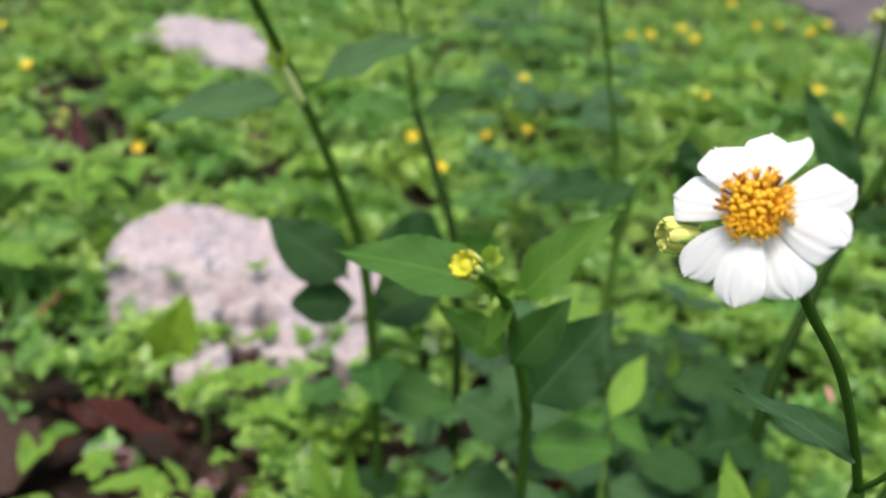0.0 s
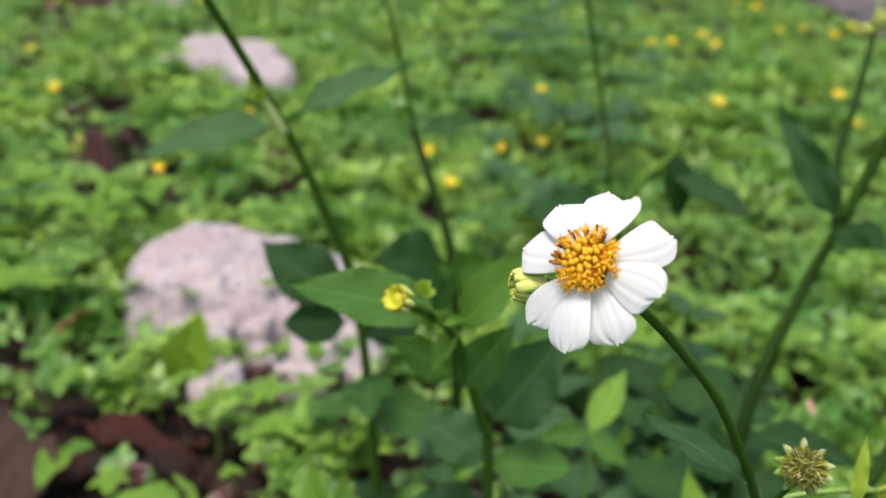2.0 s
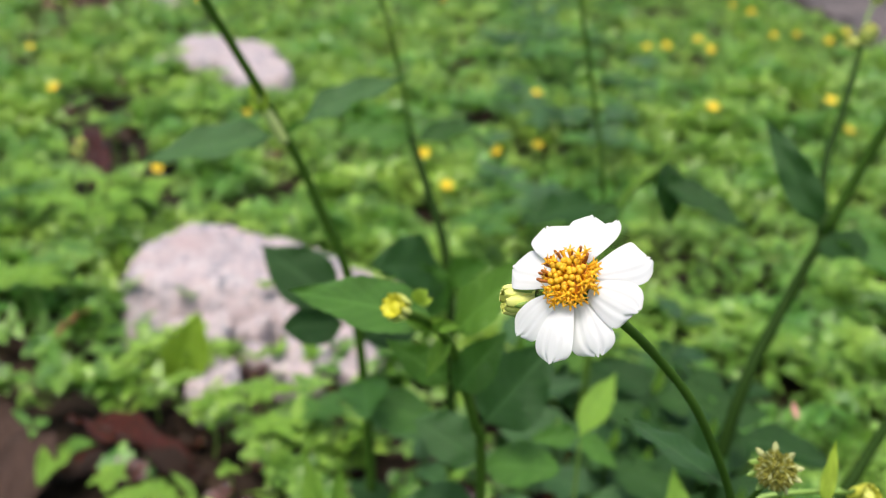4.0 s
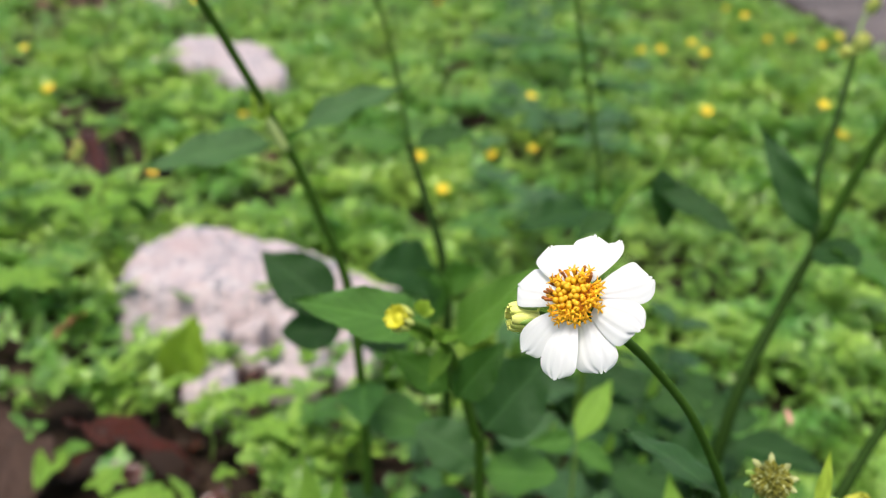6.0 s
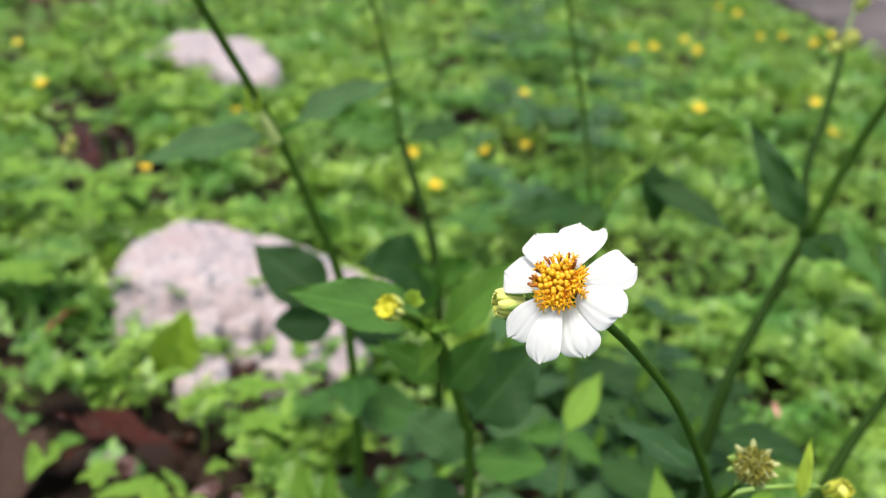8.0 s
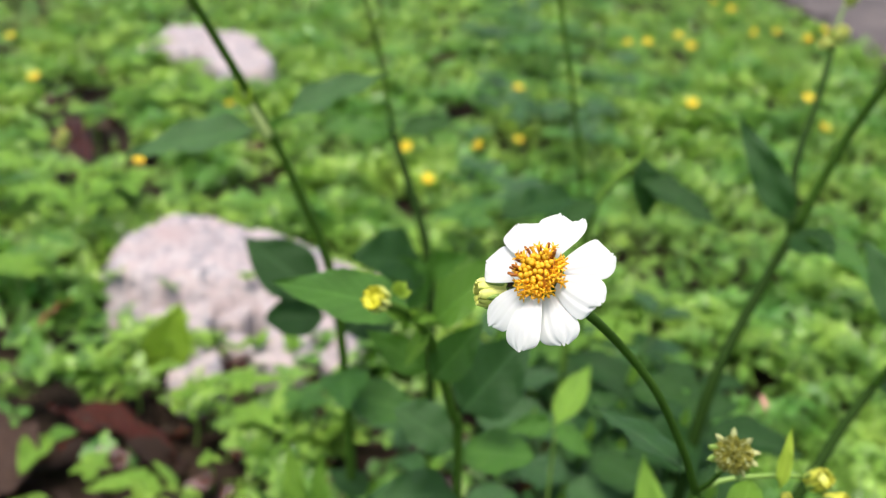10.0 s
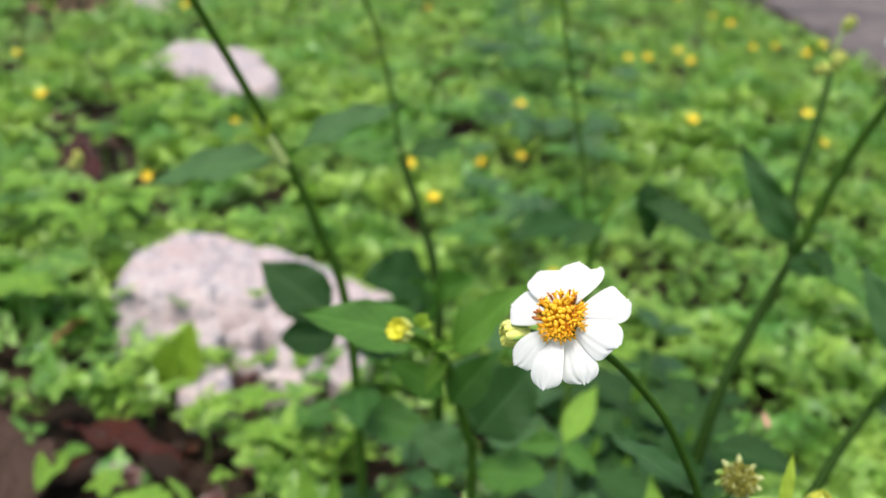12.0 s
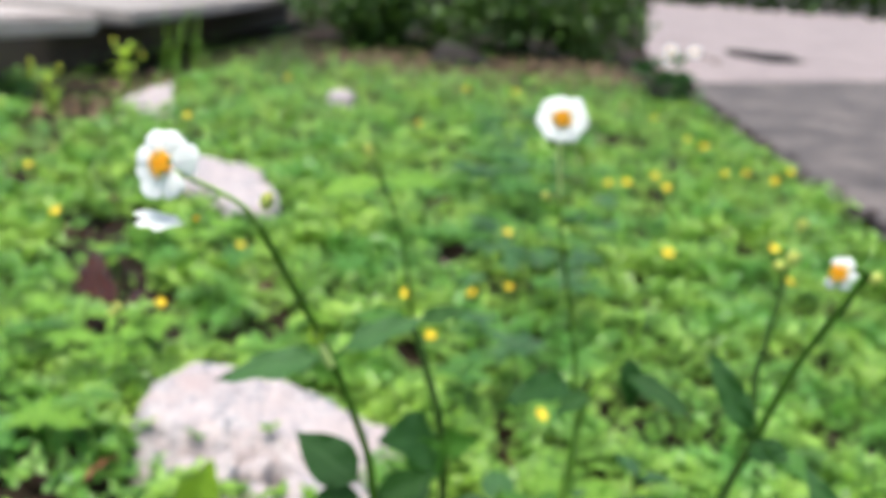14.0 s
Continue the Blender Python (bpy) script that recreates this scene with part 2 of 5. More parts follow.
M_DEADPALE = plain_material("tan_dead_leaf", (0.010, 0.006, 0.004), (0.034, 0.019, 0.012), 0.6, 26.0, 0.8, 0.006, spec=0.12)
M_TIMBER = plain_material("weathered_grey_board", (0.15, 0.12, 0.105), (0.62, 0.54, 0.51), 0.75, 6.0, 0.6, 0.006, stretch=(1.5, 1, 6))
# darkened copy of the board colour: shade on the farther slabs
M_SHADESLAB = plain_material("shaded_grey_slab", (0.10, 0.085, 0.075), (0.34, 0.30, 0.28), 0.8, 7.0, 0.6, 0.006, stretch=(1.5, 1, 6))
M_WALLFACE = plain_material("dark_brown_face", (0.045, 0.034, 0.022), (0.12, 0.088, 0.058), 0.8, 10.0, 0.5, 0.01)
M_BARK = plain_material("grey_bark", (0.013, 0.010, 0.008), (0.036, 0.030, 0.024), 0.9, 14.0, 0.8, 0.02, stretch=(1, 1, 0.3))


# ---- mesh helpers ----
def mesh_from(name, verts, faces, material, uvs=None, smooth=True):
    me = bpy.data.meshes.new(name)
    me.from_pydata([tuple(v) for v in verts], [], faces)
    if uvs is not None:
        layer = me.uv_layers.new(name="UVMap")
        idx = np.empty(len(me.loops), dtype=np.int32)
        me.loops.foreach_get("vertex_index", idx)
        layer.data.foreach_set("uv", np.asarray(uvs, dtype=np.float32)[idx].ravel())
    if smooth:
        me.polygons.foreach_set("use_smooth", [True] * len(me.polygons))
    me.materials.append(material)
    me.update()
    return me


def thing(name, at, label, category, group="", kind=""):
    ob = new(name)
    ob.location = at
    ob.empty_display_size = 0.02
    return tagged(ob, label, category, group, kind)


def put_part(name, me, parent, m=None, label=""):
    """Links mesh data as one part under a thing or a part; m is a world pose."""
    ob = new(name, me)
    ob.parent = parent
    top = parent
    while top.parent:
        top = top.parent
    back = Matrix.Translation(-Vector(top.location))
    ob.matrix_basis = back @ (m if m is not None else Matrix.Translation(top.location))
    if parent is not top:
        ob.matrix_parent_inverse = parent.matrix_basis.inverted()
    if label:
        ob["label"] = label
    return ob


def smooth_path(points, steps=6):
    p = [Vector(q) for q in points]
    p = [p[0] * 2 - p[1]] + p + [p[-1] * 2 - p[-2]]
    out = []
    for i in range(1, len(p) - 2):
        for s in range(steps):
            t = s / steps
            out.append(0.5 * ((2 * p[i]) + (p[i + 1] - p[i - 1]) * t + (2 * p[i - 1] - 5 * p[i] + 4 * p[i + 1] - p[i + 2]) * t * t
                              + (3 * p[i] - p[i - 1] - 3 * p[i + 1] + p[i + 2]) * t ** 3))
    out.append(p[-2])
    return out


def tube_data(points, r0, r1, sides=8, steps=6, ridge=0.0):
    path = smooth_path(points, steps)
    verts, faces = [], []
    side = Vector((1, 0.2, 0))
    for i, q in enumerate(path):
        d = (path[min(i + 1, len(path) - 1)] - path[max(i - 1, 0)]).normalized()
        side = (side - d * side.dot(d)).normalized()
        up = d.cross(side)
        r = r0 + (r1 - r0) * i / (len(path) - 1)
        for k in range(sides):
            a = 2 * math.pi * k / sides
            rr = r * (1 + ridge * (1 if k % 2 else -1))
            verts.append(q + side * math.cos(a) * rr + up * math.sin(a) * rr)
    n = len(path)
    for i in range(n - 1):
        for k in range(sides):
            k2 = (k + 1) % sides
            faces.append((i * sides + k, i * sides + k2, (i + 1) * sides + k2, (i + 1) * sides + k))
    faces.append(tuple(range(sides))[::-1])
    faces.append(tuple(range((n - 1) * sides, n * sides)))
    return verts, faces


def leaf_data(seed=0, wide=0.42, fold=0.25, curl=0.25, saw=0.10, teeth=11, nl=22, nw=3, blunt=1.15, petiole=0.06):
    """A leaf one long: base at the origin, along +y, upper side +z."""
    rng = random.Random(seed)
    verts, uvs, faces = [], [], []
    cols = 2 * nw + 1
    twist = rng.uniform(-0.2, 0.2)
    for i in range(nl + 1):
        v = i / nl
        if v < petiole:
            w = 0.018
        else:
            x = (v - petiole) / (1 - petiole)
            w = wide * 0.5 * (x ** 0.62) * ((1 - x) ** blunt) / ((0.62 / (0.62 + blunt)) ** 0.62 * (blunt / (0.62 + blunt)) ** blunt)
            w = max(w * (1 - saw * ((v * teeth) % 1.0)), 0.004)
        for j in range(cols):
            u = (j - nw) / nw
            wob = 0.026 * math.sin(v * 17 + j * 1.3 + seed) * abs(u)
            z = fold * abs(u) * w - curl * v * v * 0.5 + wob + twist * u * w * v
            verts.append((u * w, v - 0.08 * curl * v * v, z))
            uvs.append((0.5 + 0.5 * u, v))
    for i in range(nl):
        for j in range(cols - 1):
            a = i * cols + j
            faces.append((a, a + 1, a + 1 + cols, a + cols))
    return verts, faces, uvs


LEAF_MESHES = {}


def leaf_mesh(material, shape):
    key = (material.name, shape)
    if key not in LEAF_MESHES:
        specs = {
            "broad": dict(seed=1, wide=0.55, fold=0.22, curl=0.22),
            "ovate": dict(seed=2, wide=0.46, fold=0.30, curl=0.35),
            "long": dict(seed=3, wide=0.34, fold=0.28, curl=0.30),
            "lance": dict(seed=4, wide=0.24, fold=0.35, curl=0.25, saw=0.07),
            "young": dict(seed=5, wide=0.36, fold=0.55, curl=0.15, saw=0.04),
            "round": dict(seed=6, wide=0.70, fold=0.15, curl=0.25, blunt=0.75),
            "flat": dict(seed=7, wide=0.44, fold=0.12, curl=0.05),
        }[shape]
        LEAF_MESHES[key] = mesh_from("leaf", *leaf_data(**specs)[:2], material, leaf_data(**specs)[2])
    return LEAF_MESHES[key]


def frame_along(base, tip, up=(0, 0, 1)):
    """A pose at base with +y towards tip and +z near up, scaled to the length."""
    y = Vector(tip) - Vector(base)
    n = y.length
    y = y / n
    z = Vector(up)
    z = (z - y * z.dot(y)).normalized()
    x = y.cross(z)
    m = Matrix((x, y, z)).transposed().to_4x4()
    return Matrix.Translation(base) @ m @ Matrix.Diagonal((n, n, n, 1)), n


def add_leaf(plant, base, tip, material=None, shape="ovate", up=(0, -0.35, 1), wide=1.0, label=""):
    m, n = frame_along(base, tip, up)
    return put_part("leaf", leaf_mesh(material or M_LEAF, shape), plant, m @ Matrix.Diagonal((wide, 1, 1, 1)), label)


def add_stem(plant, points, r0, r1, material=None, name="stem", sides=10, label=""):
    o = Vector(plant.location)
    v, f = tube_data([Vector(p) - o for p in points], r0, r1, sides, 6, 0.06)
    return put_part(name, mesh_from(name, v, f, material or M_STEM), plant, None, label)


def merge(*lumps):
    verts, faces = [], []
    for v, f in lumps:
        n = len(verts)
        verts += [tuple(q) for q in v]
        faces += [tuple(i + n for i in g) for g in f]
    return verts, faces


def lathe(profile, sides=12):
    """A turned shape about z from (radius, height) pairs."""
    verts, faces = [], []
    for r, z in profile:
        for k in range(sides):
            a = 2 * math.pi * k / sides
            verts.append((r * math.cos(a), r * math.sin(a), z))
    for i in range(len(profile) - 1):
        for k in range(sides):
            k2 = (k + 1) % sides
            faces.append((i * sides + k, i * sides + k2, (i + 1) * sides + k2, (i + 1) * sides + k))
    faces.append(tuple(range(sides))[::-1])
    faces.append(tuple(range((len(profile) - 1) * sides, len(profile) * sides)))
    return verts, faces


def moved(lump, m):
    return [m @ Vector(v) for v in lump[0]], lump[1]


def facing(centre, normal, up=(0, 0, 1)):
    z = Vector(normal).normalized()
    y = Vector(up)
    y = (y - z * y.dot(z)).normalized()
    x = y.cross(z)
    return Matrix.Translation(centre) @ Matrix((x, y, z)).transposed().to_4x4()


# ---- flower parts ----
def petal_data(length, width, seed, droop=0.1, base=0.30):
    """A ray: along +y from the middle, with furrows and a toothed tip."""
    rng = random.Random(seed)
    nl, nw = 20, 9
    cols = 2 * nw + 1
    verts, uvs, faces = [], [], []
    notch = [rng.uniform(-0.46, -0.24), rng.uniform(0.22, 0.5)]
    depth = [rng.uniform(0.03, 0.075), rng.uniform(0.03, 0.085)]
    lean = rng.uniform(-0.06, 0.06)
    for i in range(nl + 1):
        v = i / nl
        w = 0.5 * width * (0.42 + 0.58 * math.sin(min(1.0, v * 1.3) * math.pi / 2))
        if v > 0.66:
            w *= max(0.0, 1 - ((v - 0.66) / 0.352) ** 2.6) ** 0.5
        for j in range(cols):
            u = (j - nw) / nw
            cut = sum(d * math.exp(-((u - c) / 0.10) ** 2) for c, d in zip(notch, depth)) + lean * u + 0.05 * u * u
            y = length * (base + (1 - base) * v) - length * cut * max(0.0, (v - 0.6) / 0.4) ** 2
            furrow = -0.010 * (math.exp(-((u - 0.33) / 0.12) ** 2) + math.exp(-((u + 0.33) / 0.12) ** 2)) * width * 1.8 * math.sin(v * math.pi * 0.85 + 0.25)
            z = furrow - 0.09 * width * u * u + 0.02 * length * math.sin(v * 5 + seed) - droop * length * v * v + 0.05 * length * v
            verts.append((u * w, y, z))
            uvs.append((0.5 + 0.5 * u, v))
    for i in range(nl):
        for j in range(cols - 1):
            a = i * cols + j
            faces.append((a, a + 1, a + 1 + cols, a + cols))
    return verts, faces, uvs


def bract_lump(length, width, thick, blunt=False):
    """A small pointed or blunt scale along +y."""
    prof = [(0.55, 0.0), (0.95, 0.25), (1.0, 0.5), (0.92, 0.82), (0.55, 1.0)] if blunt else [(0.35, 0.0), (0.9, 0.25), (1.0, 0.5), (0.75, 0.78), (0.06, 1.0)]
    verts, faces = [], []
    for w, y in prof:
        for a in range(6):
            c = 2 * math.pi * a / 6
            verts.append((0.5 * width * w * math.cos(c), y * length, 0.5 * thick * w * math.sin(c) - 0.6 * thick * (y - 0.4) ** 2))
    for i in range(len(prof) - 1):
        for a in range(6):
            b = (a + 1) % 6
            faces.append((i * 6 + a, i * 6 + b, (i + 1) * 6 + b, (i + 1) * 6 + a))
    faces.append((0, 1, 2, 3, 4, 5))
    faces.append((29, 28, 27, 26, 25, 24))
    return verts, faces


def cup(radius, rows=1):
    """The green cup under a head, with narrow scales."""
    lumps = [lathe([(radius * 0.22, -radius * 1.25), (radius * 0.55, -radius * 1.05), (radius * 0.9, -radius * 0.5), (radius * 0.92, -radius * 0.05)], 12)]
    for k in range(9):
        a = 2 * math.pi * k / 9
        m = pose(0, 0, -radius * 0.95, 0, 0, math.degrees(a)) @ pose(0, radius * 0.55, 0, 38, 0, 0)
        lumps.append(moved(bract_lump(radius * 1.2, radius * 0.42, radius * 0.14), m))
    return merge(*lumps)


def open_floret(size):
    """A tube with five pointed lobes and a style."""
    lumps = [lathe([(size * 0.16, 0), (size * 0.20, size * 0.8), (size * 0.27, size * 1.3)], 7)]
    for k in range(5):
        m = pose(0, 0, size * 1.2, 0, 0, 72 * k) @ pose(0, size * 0.2, 0, 30, 0, 0)
        lumps.append(moved(bract_lump(size * 0.6, size * 0.26, size * 0.1), m))
    return merge(*lumps)


def closed_floret(size):
    return lathe([(size * 0.12, 0), (size * 0.22, size * 0.5), (size * 0.36, size * 0.78), (size * 0.39, size * 0.95), (size * 0.33, size * 1.14), (size * 0.18, size * 1.26), (size * 0.05, size * 1.3)], 9)


def anther_floret(size):
    return lathe([(size * 0.09, 0), (size * 0.15, size * 0.6), (size * 0.20, size * 1.1), (size * 0.19, size * 1.62), (size * 0.08, size * 1.74)], 7)


def daisy(plant, centre, normal, radius, petals, disc_r, seed, up=(0, 0, 1), droop=0.1, fine=False, label="", lift=0.0):
    """A white-rayed head: cup > petals and florets. petals: (degrees, length, width) in the head's plane."""
    rng = random.Random(seed)
    pose_h = facing(centre, normal, up)
    head = put_part("flower_head", mesh_from("cup", *cup(disc_r), M_STEM), plant, pose_h, label)
    for i, (deg, length, width) in enumerate(petals):
        v, f, uv = petal_data(length, width, seed * 31 + i, droop * rng.uniform(0.6, 1.4))
        m = pose_h @ pose(0, 0, disc_r * 0.05 + (0.0010 if i % 2 else 0.0) * (1 if fine else 0.5), 0, 0, deg - 90) @ pose(0, 0, 0, rng.uniform(-4, 4), rng.uniform(4, 9), 0)
        put_part("petal", mesh_from("petal", v, f, M_PETAL, uv), head, m)
    pose_d = pose_h @ pose(0, 0, lift)
    dome = [(disc_r * 0.98 * math.cos(a), disc_r * 0.58 * math.sin(a)) for a in np.linspace(0, math.pi / 2 - 0.08, 6)]
    put_part("disc", mesh_from("disc", *lathe([(disc_r * 0.75, -disc_r * 0.1 - lift)] + dome, 18), M_AMBER if fine else M_FLORET), head, pose_d)
    count = 84 if fine else 40
    size = disc_r * (0.335 if fine else 0.44)
    kinds = {
        "closed": mesh_from("floret", *closed_floret(size), M_DISC),
        "open": mesh_from("floret", *open_floret(size), M_FLORET),
        "anther": mesh_from("floret", *anther_floret(size * 0.95), M_ANTHER),
    }
    lumps = []
    for k in range(count):
        f = math.sqrt((k + 0.5) / count)
        a = k * 2.399963 + rng.uniform(-0.1, 0.1)
        lat = math.acos(min(0.999, f * 0.98))
        p = Vector((disc_r * 0.92 * f * math.cos(a), disc_r * 0.92 * f * math.sin(a), disc_r * 0.46 * math.sin(lat)))
        n = Vector((p.x, p.y, disc_r * (0.75 if f < 0.8 else 0.45))).normalized()
        kind = "closed" if f < (0.64 if fine else 0.56) else "open"
        up_side = math.sin(a - 0.35) > -0.05
        if fine and f > 0.66 and ((up_side and k % 2 == 0) or k % 23 == 0):
            kind = "anther"
        m = facing(p, n, (0.3, 0.9, 0.1)) @ pose(0, 0, 0, rng.uniform(-14, 14), rng.uniform(-14, 14), rng.uniform(0, 360))
        s = rng.uniform(0.85, 1.1) * {"open": 1.22, "closed": 1.12 if fine else 0.92, "anther": 1.18}[kind]
        m = m @ Matrix.Diagonal((s, s, s * rng.uniform(0.85, 1.2), 1))
        if fine:
            put_part("floret", kinds[kind], head, pose_d @ m)
        else:
            lumps.append(moved(closed_floret(size) if kind == "closed" else open_floret(size), m))
    if lumps:
        put_part("disc_top", mesh_from("disc_top", *merge(*lumps), M_FLORET), head, pose_h)
    return head


def ring_petals(count, length, width, seed, missing=()):
    rng = random.Random(seed)
    return [(360 / count * i + rng.uniform(-8, 8), length * rng.uniform(0.9, 1.08), width * rng.uniform(0.85, 1.12)) for i in range(count) if i not in missing]


def bud(plant, at, towards, length, radius, material=None, label="closed yellow-green flower bud", open_top=False):
    """A closed head of overlapping scales round a core."""
    material = material or M_BUD
    m = facing(at, towards, (0.2, 0.3, 1))
    shape = [(0.35, 0.0), (0.66, 0.15), (0.78, 0.42), (0.74, 0.66), (0.5, 0.78), (0.1, 0.82)]
    if open_top:
        shape = [(0.4, 0.0), (0.7, 0.2), (0.86, 0.55), (1.0, 0.80), (0.86, 0.83), (0.66, 0.62), (0.56, 0.58), (0.34, 0.68), (0.08, 0.72)]
    core = put_part("bud", mesh_from("bud", *lathe([(radius * r, length * h) for r, h in shape], 14), M_BUD if not open_top else M_LIME), plant, m, label)
    scale = mesh_from("bract", *bract_lump(length * (0.80 if open_top else 0.95), radius * (0.60 if open_top else 0.70), radius * 0.36, not open_top), material)
    if open_top:
        tooth = mesh_from("floret", *bract_lump(radius * 0.40, radius * 0.40, radius * 0.16, True), M_LIME)
        for k in range(9):
            put_part("floret", tooth, core, m @ pose(0, 0, length * 0.72, 0, 0, 40 * k) @ pose(0, radius * 0.88, 0, 74 + 6 * (k % 3), 0, 0))
    for k in range(8):
        mm = m @ pose(0, 0, length * 0.05, 0, 0, 45 * k + (k % 2) * 6) @ pose(0, radius * (0.66 if not open_top else 0.86), 0, (92 if k % 2 else 89) if not open_top else 82, 0, 0) @ pose(0, 0, 0, 0, 180, 0)
        put_part("bract", scale, core, mm)
    green = mesh_from("outer_bract", *bract_lump(length * 0.8, radius * 0.42, radius * 0.18), M_PALESTEM)
    for k in range(6):
        put_part("outer_bract", green, core, m @ pose(0, 0, 0, 0, 0, 60 * k + 20) @ pose(0, radius * 0.66, 0, 78, 0, 0) @ pose(0, 0, 0, 0, 180, 0))
    return core


def seed_head(plant, at, towards, radius):
    rng = random.Random(11)
    m = facing(at, towards, (0, 0, 1))
    core = put_part("seed_head", mesh_from("seed_core", *lathe([(radius * 0.3, -radius * 0.7), (radius * 0.75, -radius * 0.4), (radius * 0.8, 0), (radius * 0.5, radius * 0.5), (radius * 0.1, radius * 0.65)], 12), M_ACHENE), plant, m, "dried seed head with straw-coloured scales")
    seed_me = mesh_from("seed", *bract_lump(radius * 0.44, radius * 0.10, radius * 0.07), M_ACHENE)
    pale_me = mesh_from("seed", *bract_lump(radius * 0.44, radius * 0.08, radius * 0.06), M_HUSK)
    for k in range(240):
        f = math.sqrt((k + 0.5) / 240)
        a = k * 2.399963
        d = Vector((math.cos(a) * f, math.sin(a) * f, 1.05 - f * 0.9)).normalized()
        d2 = (d + Vector((rng.uniform(-.55, .55), rng.uniform(-.55, .55), 0.1))).normalized()
        p = d * radius * 0.66
        mm, _ = frame_along(p, p + d2, (0.1, 0.2, 1.0) if abs(d2.z) < 0.9 else (1, 0, 0))
        put_part("seed", pale_me if k % 4 == 0 else seed_me, core, m @ mm)
    husk = mesh_from("husk", *bract_lump(radius * 0.72, radius * 0.34, radius * 0.06), M_HUSK)
    green = mesh_from("husk", *bract_lump(radius * 0.8, radius * 0.42, radius * 0.16), M_PALESTEM)
    for deg, tilt, who in ((98, 8, husk), (52, 30, husk), (12, 6, husk), (-16, 14, husk), (-58, 6, husk), (142, 14, husk), (175, 30, green), (205, 25, green), (240, 20, green), (290, 30, green)):
        put_part("husk", who, core, m @ pose(0, 0, -radius * 0.35, 0, 0, deg - 90) @ pose(0, radius * 0.65, 0, tilt, 0, 0))
    return core


# ---- the ground, the path and the far edge ----
SOIL = -0.09


def ground_height(x, y):
    return SOIL + 0.012 * noise.noise((x * 3, y * 3, 0.5)) + 0.006 * noise.noise((x * 11, y * 11, 2.5))


def build_ground():
    xs = np.concatenate([[-400, -60, -12], np.linspace(-4, 4, 90), [12, 60, 400]])
    ys = np.concatenate([[-400, -60, -8], np.linspace(-1, 9, 100), [14, 60, 900]])
    verts, faces = [], []
    for y in ys:
        for x in xs:
            near = -4.5 < x < 4.5 and -1.5 < y < 9.5
            verts.append((x, y, ground_height(x, y) if near else SOIL))
    n = len(xs)
    for i in range(len(ys) - 1):
        for j in range(n - 1):
            faces.append((i * n + j, i * n + j + 1, (i + 1) * n + j + 1, (i + 1) * n + j))
    ob = new("ground", mesh_from("ground", verts, faces, M_SOIL))
    tagged(ob, "dark damp garden soil under low green plants", "ground", kind="structure")


def edge_x(y):
    """Where the path's edge runs."""
    far = max(0.0, y - 12.0)
    y = min(y, 12.0)
    return 1.20 + 0.03 * y + 0.0055 * y * y + 0.187 * far + 0.03 * noise.noise((y * 1.7, 0.3, 0))


def slab_strip(name, y0, y1, top, material, label, width=14.0, inset=0.0, step=0.15, slant=0.0):
    """A slab from the path's edge to the right, with a worn, slightly rounded rim."""
    verts, faces = [], []
    n = max(2, int((y1 - y0) / step))
    for i in range(n + 1):
        y = y0 + (y1 - y0) * i / n
        e = edge_x(y) + inset + 0.012 * noise.noise((y * 9, 4.0, 0))
        for dx, z in ((0.0, SOIL - 0.1), (0.0, top - 0.015), (0.015, top - 0.003), (0.05, top), (4.0, top), (width, top)):
            verts.append((e + dx, y + slant * min(dx, 4.0) * max(0.0, 1 - (y - y0) / 12), z))
    for i in range(n):
        for j in range(5):
            a = i * 6 + j
            faces.append((a, a + 1, a + 7, a + 6))
    ob = new(name, mesh_from(name, verts, faces, material, smooth=False))
    return tagged(ob, label, "pavement", kind="structure")


build_ground()
# darker grey near strip, paler paving beyond a slanted seam
slab_strip("road", -3.0, 9.0, -0.035, M_ROAD, "grey asphalt path with a crumbling edge")
slab_strip("pavement", 6.9, 150.0, -0.029, M_SLAB, "pale pinkish grey concrete paving", 120.0, 0.0, 0.3, 0.83)


def wet_patch(cx, cy, rx, ry, z, seed):
    """A thin dark patch on the paving."""
    verts = [(cx, cy, z)]
    for k in range(40):
        a = 2 * math.pi * k / 40
        f = 1 + 0.35 * noise.noise((math.cos(a) * 1.5, math.sin(a) * 1.5, seed))
        verts.append((cx + rx * f * math.cos(a), cy + ry * f * math.sin(a) + 0.6 * rx * f * math.cos(a), z))
    faces = [(0, 1 + k, 1 + (k + 1) % 40) for k in range(40)]
    tagged(new("wet_patch", mesh_from("wet_patch", verts, faces, M_DARKPATCH)), "dark patch on pale concrete paving", "puddle")


wet_patch(3.66, 11.35, 0.46, 1.0, -0.024, 2.0)

# ---- stones ----
STONES = []


